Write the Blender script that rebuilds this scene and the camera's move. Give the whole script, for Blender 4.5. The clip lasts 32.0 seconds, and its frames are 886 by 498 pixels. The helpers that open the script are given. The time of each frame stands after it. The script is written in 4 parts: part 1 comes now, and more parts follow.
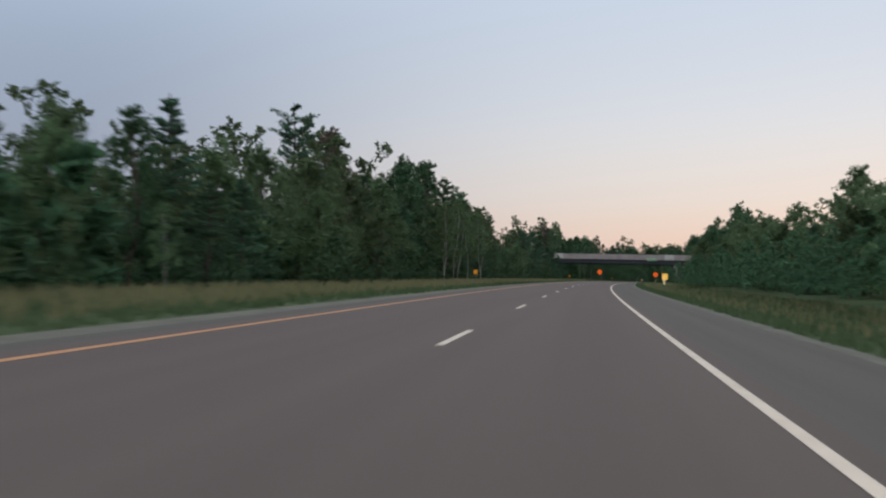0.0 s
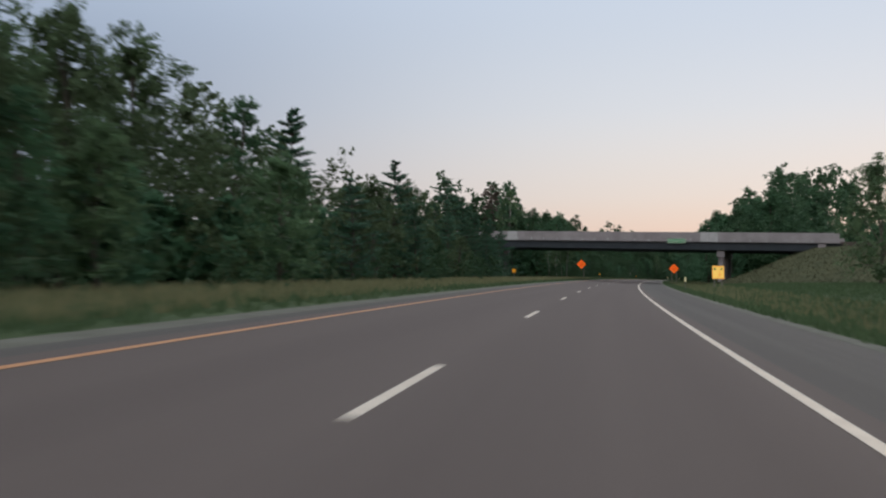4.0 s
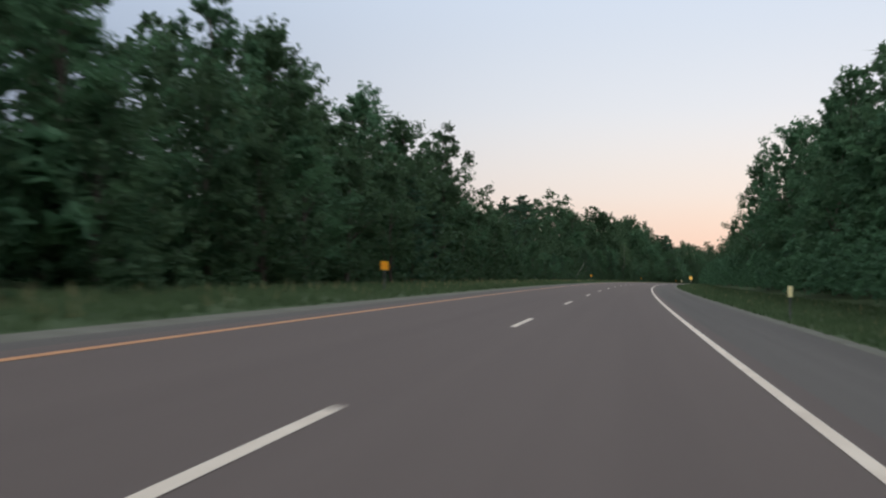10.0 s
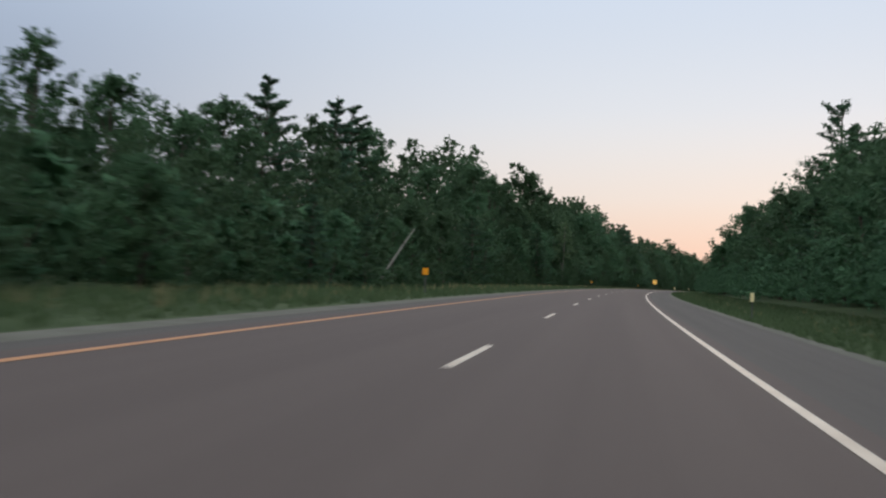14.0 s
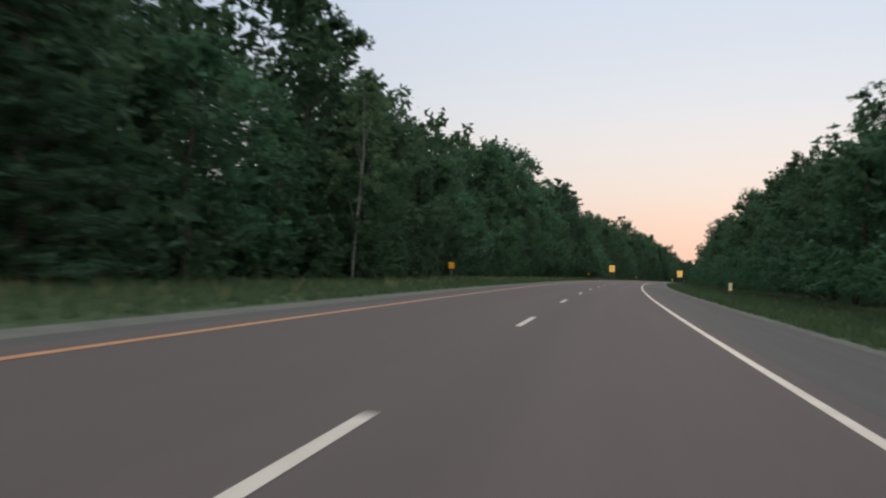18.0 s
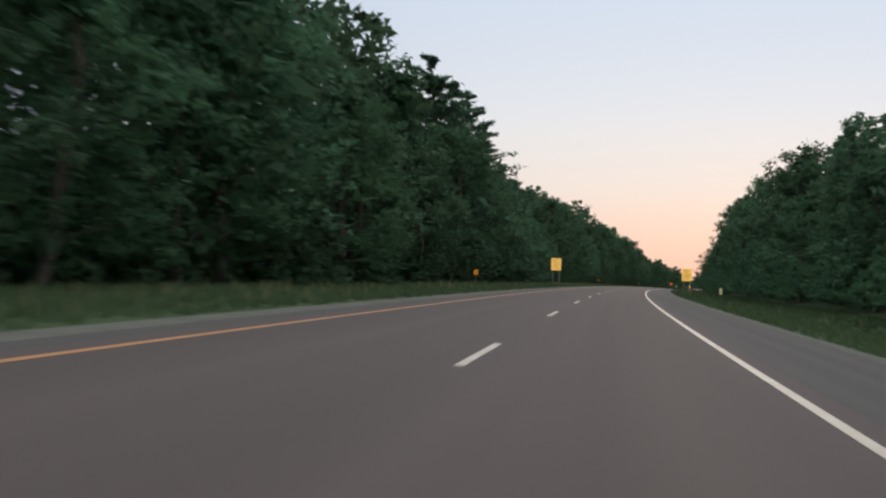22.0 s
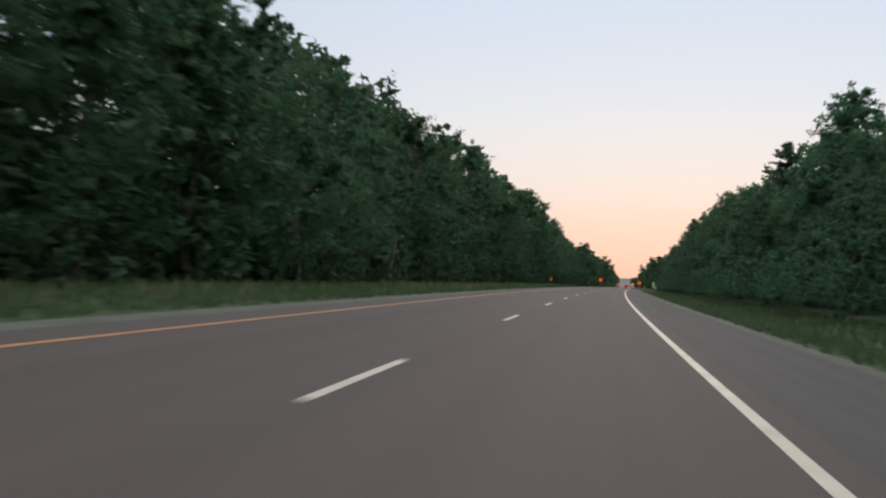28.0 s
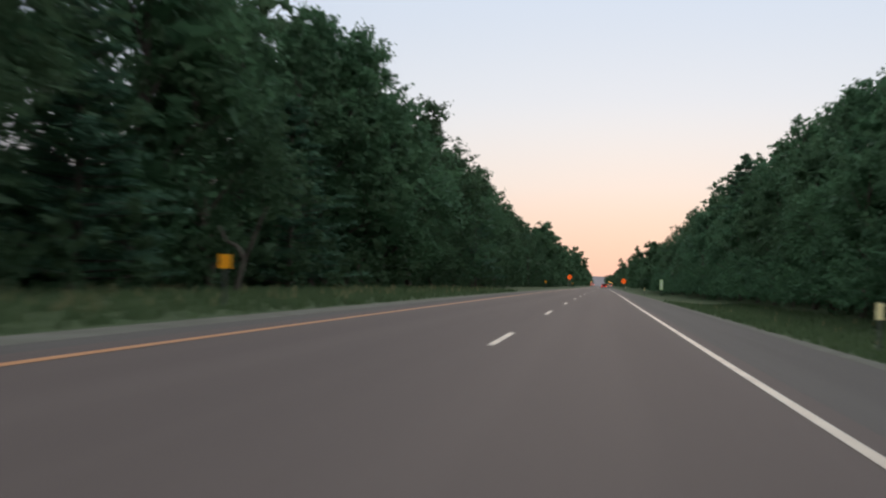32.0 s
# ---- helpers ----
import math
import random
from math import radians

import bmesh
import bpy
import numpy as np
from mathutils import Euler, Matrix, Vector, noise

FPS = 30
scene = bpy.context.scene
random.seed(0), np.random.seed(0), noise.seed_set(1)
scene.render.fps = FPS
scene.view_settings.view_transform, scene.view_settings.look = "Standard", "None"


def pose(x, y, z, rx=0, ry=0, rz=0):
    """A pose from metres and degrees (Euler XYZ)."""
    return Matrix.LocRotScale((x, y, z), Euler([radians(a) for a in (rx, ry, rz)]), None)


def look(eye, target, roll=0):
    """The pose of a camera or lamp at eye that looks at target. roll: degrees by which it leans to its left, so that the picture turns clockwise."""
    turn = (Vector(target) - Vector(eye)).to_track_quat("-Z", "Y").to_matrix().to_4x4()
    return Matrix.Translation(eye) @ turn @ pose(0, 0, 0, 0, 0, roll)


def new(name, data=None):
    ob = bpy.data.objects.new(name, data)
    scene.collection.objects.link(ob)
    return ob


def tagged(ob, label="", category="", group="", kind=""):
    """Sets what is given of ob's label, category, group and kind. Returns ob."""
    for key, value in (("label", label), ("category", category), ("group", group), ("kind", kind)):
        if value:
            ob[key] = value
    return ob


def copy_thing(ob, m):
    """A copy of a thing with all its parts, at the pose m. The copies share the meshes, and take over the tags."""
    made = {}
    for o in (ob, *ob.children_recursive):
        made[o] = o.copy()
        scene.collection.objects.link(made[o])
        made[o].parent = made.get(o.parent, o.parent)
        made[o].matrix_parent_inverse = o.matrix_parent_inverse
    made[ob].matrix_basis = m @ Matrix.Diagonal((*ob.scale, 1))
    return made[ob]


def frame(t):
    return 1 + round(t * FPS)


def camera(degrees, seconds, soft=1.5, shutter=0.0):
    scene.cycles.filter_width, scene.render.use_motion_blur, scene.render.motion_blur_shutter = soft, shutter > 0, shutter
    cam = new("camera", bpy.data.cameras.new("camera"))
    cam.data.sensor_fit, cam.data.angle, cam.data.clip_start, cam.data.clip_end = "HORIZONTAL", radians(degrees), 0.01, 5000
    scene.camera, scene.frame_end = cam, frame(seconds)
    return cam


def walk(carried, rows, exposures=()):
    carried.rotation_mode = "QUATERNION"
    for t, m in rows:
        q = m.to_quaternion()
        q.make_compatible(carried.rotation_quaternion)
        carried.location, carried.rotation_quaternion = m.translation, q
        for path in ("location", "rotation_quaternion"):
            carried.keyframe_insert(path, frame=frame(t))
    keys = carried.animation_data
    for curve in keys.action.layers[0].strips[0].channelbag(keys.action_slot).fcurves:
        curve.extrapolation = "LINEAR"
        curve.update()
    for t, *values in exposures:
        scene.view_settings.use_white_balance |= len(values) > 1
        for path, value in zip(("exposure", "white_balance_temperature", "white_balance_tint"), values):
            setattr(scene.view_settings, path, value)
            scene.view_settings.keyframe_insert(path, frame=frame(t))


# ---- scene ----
# ---- the road's line: distance along (s), metres to the right of the driven lane's middle (o) ----
BEND_AT = np.arange(0, 1301, 130.0)
BEND = np.array([0.2108, 0.4961, 0.3230, 0.4036, 0.4414, 0.4371, 0.4436, 0.1430, -0.0115, -0.0115, -0.0115]) / 1000
S_GRID = np.arange(-600.0, 3200.0, 2.0)
_turn = np.cumsum(np.where(S_GRID < -20, 0.0002, np.interp(S_GRID, BEND_AT, BEND)) * 2.0)
_turn -= np.interp(0, S_GRID, _turn)
_x = np.cumsum(np.sin(_turn)) * 2.0
_y = np.cumsum(np.cos(_turn)) * 2.0
_x -= np.interp(0, S_GRID, _x)
_y -= np.interp(0, S_GRID, _y)
BANK = math.tan(radians(2.4))
CREST = 2.559e-5


def rise(s):
    """Height of the driven lane's middle along the road."""
    c = np.clip(s, -100, 1100)
    return 0.0225 * c - CREST * c * c / 2 + (s - c) * np.where(s < 0, 0.02, -0.003)


def road(s, o, up=0.0):
    """World places for distances s along, o to the right, at a height above the driven lane's level."""
    th = np.interp(s, S_GRID, _turn)
    return np.stack(np.broadcast_arrays(np.interp(s, S_GRID, _x) + o * np.cos(th),
                                        np.interp(s, S_GRID, _y) - o * np.sin(th), rise(s) + up), -1)


def heading(s):
    """Turn about z, in degrees, of a thing that faces back along the road."""
    return -math.degrees(float(np.interp(s, S_GRID, _turn)))


def bed(o):
    """Height of the banked carriageway and its verges."""
    return -BANK * np.clip(o, -13, 8.5)


cam = camera(50.83, 32.0, soft=2.2, shutter=0.5)
PATH = [
    (0.0, 0.237, 0.654, 1.114, 2.853, 0.354, 8.466),
    (1.0, 0.073, 28.957, 1.751, 2.869, 1.042, 8.328),
    (2.0, 0.255, 57.535, 2.369, 3.057, 1.121, 8.469),
    (3.0, 0.911, 85.720, 2.949, 2.910, 0.253, 7.879),
    (3.5, 1.353, 99.938, 3.235, 2.720, 0.199, 7.514),
    (6.0, 5.070, 171.090, 4.582, 2.264, 0.827, 5.816),
    (7.0, 7.006, 199.103, 5.084, 2.171, 1.033, 4.911),
    (8.0, 9.461, 228.042, 5.577, 2.441, 0.980, 4.960),
    (8.5, 10.912, 242.272, 5.806, 2.470, -0.078, 5.045),
    (9.0, 12.363, 256.502, 6.034, 2.470, -0.028, 4.829),
    (10.0, 15.300, 284.817, 6.477, 2.385, 0.806, 4.547),
    (11.0, 18.519, 313.844, 6.913, 2.206, 1.016, 3.775),
    (12.0, 21.917, 341.597, 7.309, 2.321, 1.271, 3.052),
    (13.0, 25.668, 370.184, 7.698, 2.325, 1.763, 2.321),
    (14.0, 29.713, 398.169, 8.058, 2.441, 1.717, 1.482),
    (17.0, 44.021, 482.651, 9.019, 1.951, 1.597, -0.659),
    (18.0, 49.454, 511.094, 9.305, 1.816, 1.415, -1.769),
    (19.0, 54.966, 538.051, 9.557, 1.865, 1.288, -2.202),
    (20.0, 61.111, 565.862, 9.793, 1.928, 1.626, -2.978),
    (21.0, 67.721, 593.838, 10.008, 1.984, 2.140, -3.749),
    (22.0, 74.864, 622.134, 10.201, 1.964, 1.689, -4.369),
    (23.0, 82.101, 649.730, 10.373, 1.968, 1.575, -5.217),
    (24.0, 89.707, 677.369, 10.525, 1.688, 1.626, -6.570),
    (25.0, 97.731, 704.748, 10.651, 1.480, 1.676, -7.338),
    (28.0, 123.908, 786.092, 10.900, 1.778, 1.914, -9.163),
    (29.0, 133.172, 812.981, 10.945, 1.856, 1.531, -9.597),
    (30.0, 142.572, 839.657, 10.973, 1.747, 1.562, -9.828),
    (31.0, 151.882, 866.483, 10.994, 1.871, 1.213, -10.290),
    (32.0, 161.614, 893.756, 10.990, 1.805, 1.443, -10.847),
]
walk(cam, [(t, pose(x, y, z, 90 + pitch, 0, yaw) @ pose(0, 0, 0, 0, 0, roll)) for t, x, y, z, pitch, roll, yaw in PATH],
     exposures=[(0.0, -0.05), (7.0, -0.05), (8.5, 0.4), (9.2, 0.4), (9.8, 0.12), (12.0, 0.05), (20.0, 0.06), (32.0, 0.1)])

# ---- dusk sky, the sun just gone behind the woods ahead ----
SUN_AZ, SUN_EL = 24.0, 1.0
world = bpy.data.worlds.new("dusk")
scene.world = world
world.use_nodes = True
nt = world.node_tree


def sky_ramp(stops):
    r = nt.nodes.new("ShaderNodeValToRGB")
    r.color_ramp.interpolation = "B_SPLINE"
    while len(r.color_ramp.elements) < len(stops):
        r.color_ramp.elements.new(0.5)
    for e, (at, c) in zip(r.color_ramp.elements, stops):
        e.position, e.color = at, (*c, 1)
    return r


sky = nt.nodes.new("ShaderNodeTexSky")
sky.sky_type = "NISHITA"
sky.sun_disc = False
sky.sun_elevation = radians(SUN_EL)
sky.sun_rotation = radians(SUN_AZ)
sky.air_density, sky.dust_density, sky.ozone_density = 1.0, 1.0, 3.0
where = nt.nodes.new("ShaderNodeTexCoord")
axes = nt.nodes.new("ShaderNodeSeparateXYZ")
nt.links.new(where.outputs["Generated"], axes.inputs[0])
toward = nt.nodes.new("ShaderNodeVectorMath")
toward.operation = "DOT_PRODUCT"
toward.inputs[1].default_value = (math.sin(radians(SUN_AZ)), math.cos(radians(SUN_AZ)), 0)
nt.links.new(where.outputs["Generated"], toward.inputs[0])
glow = nt.nodes.new("ShaderNodeMapRange")
glow.interpolation_type = "SMOOTHSTEP"
glow.inputs[1].default_value, glow.inputs[2].default_value = 0.55, 1.0
nt.links.new(toward.outputs["Value"], glow.inputs[0])
# colours by height over the horizon: away from the sunset, and towards it; unseen zenith raised to brighten the trees
away = sky_ramp([(0.0, (0.37, 0.36, 0.41)), (0.1, (0.33, 0.36, 0.44)), (0.3, (0.33, 0.41, 0.54)), (1.0, (0.92, 1.06, 1.26))])
west = sky_ramp([(0.0, (0.79, 0.50, 0.41)), (0.05, (0.84, 0.61, 0.50)), (0.1, (0.83, 0.73, 0.65)),
                 (0.19, (0.75, 0.78, 0.82)), (0.35, (0.54, 0.63, 0.77)), (1.0, (0.92, 1.06, 1.26))])
# unseen pinkish sky opposite the sunset, brightened as fill light on the trees' near faces
east = sky_ramp([(0.0, (0.74, 0.69, 0.73)), (0.12, (0.92, 0.85, 0.87)), (0.35, (0.88, 0.92, 1.02)), (1.0, (0.92, 1.06, 1.26))])
turned = nt.nodes.new("ShaderNodeMapRange")
turned.interpolation_type = "SMOOTHSTEP"
turned.inputs[1].default_value, turned.inputs[2].default_value = 0.35, -0.6
nt.links.new(toward.outputs["Value"], turned.inputs[0])
aside = nt.nodes.new("ShaderNodeMix")
aside.data_type = "RGBA"
mix = nt.nodes.new("ShaderNodeMix")
mix.data_type = "RGBA"
for r, node, socket in ((away, aside, "A"), (east, aside, "B"), (west, mix, "B")):
    nt.links.new(axes.outputs[2], r.inputs[0])
    nt.links.new(r.outputs[0], node.inputs[socket])
nt.links.new(turned.outputs[0], aside.inputs["Factor"])
nt.links.new(aside.outputs["Result"], mix.inputs["A"])
nt.links.new(glow.outputs[0], mix.inputs["Factor"])
faint = nt.nodes.new("ShaderNodeMix")
faint.data_type, faint.blend_type = "RGBA", "ADD"
faint.inputs["Factor"].default_value = 0.02
nt.links.new(mix.outputs["Result"], faint.inputs["A"])
nt.links.new(sky.outputs[0], faint.inputs["B"])
nt.links.new(faint.outputs["Result"], nt.nodes["Background"].inputs[0])
nt.nodes["Background"].inputs[1].default_value = 1.0
sun = new("sun", bpy.data.lights.new("sun", "SUN"))
sun.data.energy, sun.data.angle, sun.data.color = 0.5, radians(20), (1.0, 0.78, 0.6)
sun.matrix_world = look((0, 0, 50), (-50 * math.sin(radians(SUN_AZ)), -50 * math.cos(radians(SUN_AZ)), 50 - 50 * math.tan(radians(8))))

# ---- materials ----
def mat(name, a, b, rough=0.8, scale=3.0, fine=40.0, bump=0.3, metal=0.0, per=0.0, gloss=0.3, detail=6.0, along=0.0, thin=0.0, glow=0.0):
    """Two colours mixed by a broad and a fine noise, with fine relief; per: how far each object differs."""
    m = bpy.data.materials.new(name)
    m.use_nodes = True
    t = m.node_tree
    n, k = t.nodes, t.links
    p = n["Principled BSDF"]
    g = n.new("ShaderNodeNewGeometry")
    big, small = n.new("ShaderNodeTexNoise"), n.new("ShaderNodeTexNoise")
    big.inputs["Scale"].default_value, small.inputs["Scale"].default_value = scale, fine
    big.inputs["Detail"].default_value = detail
    k.new(g.outputs["Position"], big.inputs["Vector"])
    k.new(g.outputs["Position"], small.inputs["Vector"])
    if along:
        # streaks that run with the traffic
        uv, stretch = n.new("ShaderNodeUVMap"), n.new("ShaderNodeMapping")
        uv.uv_map = "along"
        stretch.inputs["Scale"].default_value = (along, along * 0.012, 1)
        k.new(uv.outputs[0], stretch.inputs["Vector"])
        k.new(stretch.outputs[0], big.inputs["Vector"])
    add = n.new("ShaderNodeMath")
    add.operation = "MULTIPLY_ADD"
    k.new(small.outputs[0], add.inputs[0])
    add.inputs[1].default_value = 0.5
    k.new(big.outputs[0], add.inputs[2])
    sub = n.new("ShaderNodeMapRange")
    sub.inputs[1].default_value, sub.inputs[2].default_value = 0.45, 1.05
    k.new(add.outputs[0], sub.inputs[0])
    mix = n.new("ShaderNodeMix")
    mix.data_type = "RGBA"
    mix.inputs["A"].default_value, mix.inputs["B"].default_value = (*a, 1), (*b, 1)
    k.new(sub.outputs[0], mix.inputs["Factor"])
    out = mix.outputs["Result"]
    if per:
        info, hsv = n.new("ShaderNodeObjectInfo"), n.new("ShaderNodeHueSaturation")
        v = n.new("ShaderNodeMapRange")
        v.inputs[3].default_value, v.inputs[4].default_value = 1 - per, 1 + per
        k.new(info.outputs["Random"], v.inputs[0])
        k.new(v.outputs[0], hsv.inputs["Value"])
        h = n.new("ShaderNodeMapRange")
        h.inputs[3].default_value, h.inputs[4].default_value = 0.5 - per * 0.08, 0.5 + per * 0.06
        k.new(info.outputs["Random"], h.inputs[0])
        k.new(h.outputs[0], hsv.inputs["Hue"])
        k.new(out, hsv.inputs["Color"])
        out = hsv.outputs[0]
    k.new(out, p.inputs["Base Color"])
    p.inputs["Roughness"].default_value, p.inputs["Metallic"].default_value = rough, metal
    p.inputs["Specular IOR Level"].default_value = gloss
    if bump:
        bm = n.new("ShaderNodeBump")
        bm.inputs["Strength"].default_value, bm.inputs["Distance"].default_value = bump, 0.02
        k.new(small.outputs[0], bm.inputs["Height"])
        k.new(bm.outputs[0], p.inputs["Normal"])
    if glow:
        # emission in the surface's own colour: imitates headlights thrown back by signs, and far haze
        k.new(out, p.inputs["Emission Color"])
        p.inputs["Emission Strength"].default_value = glow
    if thin:
        # light that passes through a leaf
        lit, both = n.new("ShaderNodeBsdfTranslucent"), n.new("ShaderNodeMixShader")
        k.new(out, lit.inputs[0])
        both.inputs[0].default_value = thin
        k.new(p.outputs[0], both.inputs[1])
        k.new(lit.outputs[0], both.inputs[2])
        k.new(both.outputs[0], n["Material Output"].inputs[0])
    return m


ASPHALT = mat("asphalt", (0.109, 0.081, 0.072), (0.137, 0.103, 0.091), 0.85, 1.0, 60, 0.35, gloss=0.25, along=1.1)
SHOULDER = mat("shoulder_asphalt", (0.092, 0.078, 0.07), (0.128, 0.111, 0.1), 0.88, 1.0, 45, 0.5, gloss=0.25, along=1.6)
GRAVEL = mat("gravel", (0.13, 0.122, 0.1), (0.205, 0.194, 0.162), 0.95, 1.2, 30, 1.0, gloss=0.1)
GROUND = mat("verge_soil_and_grass", (0.05, 0.076, 0.036), (0.092, 0.112, 0.054), 0.95, 0.25, 12, 1.0, gloss=0.1)
GRASS = mat("grass_blades", (0.082, 0.13, 0.06), (0.126, 0.172, 0.086), 0.8, 0.2, 3, 0, gloss=0.15, thin=0.4)
BANK_GRASS = mat("dry_bank_grass", (0.066, 0.07, 0.04), (0.115, 0.112, 0.064), 0.95, 0.9, 14, 1.0, gloss=0.1)
WHITE_PAINT = mat("white_road_paint", (0.56, 0.44, 0.35), (0.82, 0.69, 0.57), 0.6, 2.5, 30, 0.2)
YELLOW_PAINT = mat("yellow_road_paint", (0.46, 0.2, 0.085), (0.62, 0.3, 0.14), 0.6, 2.5, 30, 0.2)
CONCRETE = mat("weathered_concrete", (0.245, 0.213, 0.218), (0.4, 0.355, 0.362), 0.85, 0.6, 14, 0.4)
CONCRETE_PALE = mat("patched_concrete", (0.43, 0.405, 0.41), (0.56, 0.535, 0.54), 0.85, 1.2, 14, 0.3)
STEEL_DARK = mat("painted_girder_steel", (0.028, 0.034, 0.042), (0.05, 0.058, 0.068), 0.55, 0.8, 20, 0.2)
BARK = mat("grey_brown_bark", (0.06, 0.05, 0.04), (0.16, 0.135, 0.11), 0.95, 2.0, 25, 1.0, per=0.3)
BIRCH = mat("pale_birch_bark", (0.16, 0.15, 0.125), (0.42, 0.4, 0.36), 0.85, 4.0, 18, 0.5)
LEAF_A = mat("broad_leaves", (0.062, 0.125, 0.066), (0.112, 0.204, 0.104), 0.7, 0.35, 3, 0, per=0.3, gloss=0.15, thin=0.45)
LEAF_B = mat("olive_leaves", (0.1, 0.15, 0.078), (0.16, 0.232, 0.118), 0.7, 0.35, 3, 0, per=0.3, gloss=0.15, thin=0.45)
NEEDLE = mat("pine_needles", (0.054, 0.112, 0.07), (0.098, 0.182, 0.108), 0.7, 0.4, 4, 0, per=0.25, gloss=0.15, thin=0.35)
# ORANGE and YELLOW glow in place of headlight beams returned by the sheeting
ORANGE = mat("fluorescent_orange_with_headlight_glow", (0.96, 0.115, 0.006), (1.0, 0.15, 0.009), 0.5, 1.5, 30, 0, glow=0.45)
AMBER = mat("amber_sheeting", (0.96, 0.35, 0.012), (1.0, 0.42, 0.02), 0.45, 2.0, 30, 0)
YELLOW = mat("pale_orange_with_headlight_glow", (0.97, 0.52, 0.1), (1.0, 0.6, 0.15), 0.5, 1.5, 30, 0, glow=0.55)
LEAF_DRY = mat("browning_leaves", (0.14, 0.112, 0.088), (0.21, 0.172, 0.138), 0.75, 0.35, 3, 0, per=0.2, gloss=0.12, thin=0.4)
DRY_GRASS = mat("dry_seed_grass", (0.19, 0.185, 0.095), (0.29, 0.27, 0.15), 0.85, 0.3, 4, 0, gloss=0.1, thin=0.35)
WHITE = mat("white_sheeting", (0.8, 0.8, 0.78), (0.9, 0.9, 0.88), 0.5, 2.0, 30, 0)
GREEN = mat("green_sheeting", (0.03, 0.27, 0.13), (0.05, 0.34, 0.17), 0.5, 2.0, 30, 0)
PALE_REFLECTOR = mat("pale_yellow_sheeting", (0.95, 0.8, 0.42), (1.0, 0.88, 0.52), 0.45, 2.0, 30, 0)
MILE_GREEN = mat("pale_green_sheeting", (0.55, 0.72, 0.36), (0.64, 0.8, 0.44), 0.5, 2.0, 30, 0)
LEAF_GREEN = mat("leaf_green_print", (0.1, 0.42, 0.08), (0.16, 0.5, 0.12), 0.5, 2.0, 30, 0)
CREAM = mat("cream_lettering", (0.66, 0.66, 0.5), (0.76, 0.75, 0.58), 0.5, 2.0, 30, 0)
BLACK = mat("black_lettering", (0.02, 0.02, 0.02), (0.04, 0.04, 0.04), 0.6, 2.0, 30, 0)
PANEL = mat("solar_cells", (0.02, 0.03, 0.06), (0.035, 0.05, 0.09), 0.2, 2.0, 30, 0, gloss=0.5)
RED = mat("red_paint", (0.35, 0.02, 0.015), (0.45, 0.04, 0.03), 0.4, 1.5, 20, 0)
WOOD = mat("weathered_post_wood", (0.15, 0.135, 0.11), (0.27, 0.25, 0.215), 0.9, 3.0, 30, 0.6)
GALV = mat("galvanised_steel", (0.1, 0.1, 0.1), (0.19, 0.19, 0.19), 0.45, 3.0, 30, 0.1, metal=0.8)
TYRE = mat("tyre_rubber", (0.015, 0.015, 0.015), (0.03, 0.03, 0.03), 0.9, 3.0, 30, 0.2)
GLASS = mat("dark_glass", (0.02, 0.02, 0.022), (0.03, 0.03, 0.035), 0.1, 3.0, 30, 0, gloss=0.6)


# ---- mesh helpers ----
def mesh(name, verts, faces, material, smooth=False):
    me = bpy.data.meshes.new(name)
    me.from_pydata([tuple(v) for v in verts], [], [tuple(f) for f in faces])
    me.materials.append(material)
    if smooth:
        me.polygons.foreach_set("use_smooth", [True] * len(me.polygons))
    me.update()
    return me


def thing(name, label, category, group="", kind="", m=None):
    ob = tagged(new(name), label, category, group, kind)
    ob.empty_display_size = 0.2
    if m is not None:
        ob.matrix_world = m
    return ob


def part(name, bm, material, parent, label=""):
    """Links a bmesh, or a ready mesh, as one mesh object under a thing or under a part."""
    if isinstance(bm, bmesh.types.BMesh):
        me = bpy.data.meshes.new(name)
        bm.to_mesh(me)
        bm.free()
        me.materials.append(material)
    else:
        me = bm
    ob = new(name, me)
    ob.parent = parent
    return tagged(ob, label)


def box(x0, x1, y0, y1, z0, z1, bevel=0.0, bm=None):
    bm = bm or bmesh.new()
    got = bmesh.ops.create_cube(bm, size=1.0, matrix=Matrix.Translation(((x0 + x1) / 2, (y0 + y1) / 2, (z0 + z1) / 2))
                                @ Matrix.Diagonal((x1 - x0, y1 - y0, z1 - z0, 1)))
    if bevel:
        es = list({e for v in got["verts"] for e in v.link_edges})
        bmesh.ops.bevel(bm, geom=es, offset=bevel, segments=2, affect="EDGES")
    return bm


def rod(p, q, r0, r1=None, n=10, bm=None):
    """A tapered round bar from p to q."""
    bm = bm or bmesh.new()
    p, q = Vector(p), Vector(q)
    d = q - p
    m = Matrix.Translation((p + q) / 2) @ d.to_track_quat("Z", "Y").to_matrix().to_4x4()
    bmesh.ops.create_cone(bm, cap_ends=True, segments=n, radius1=r0, radius2=r0 if r1 is None else r1, depth=d.length, matrix=m)
    return bm


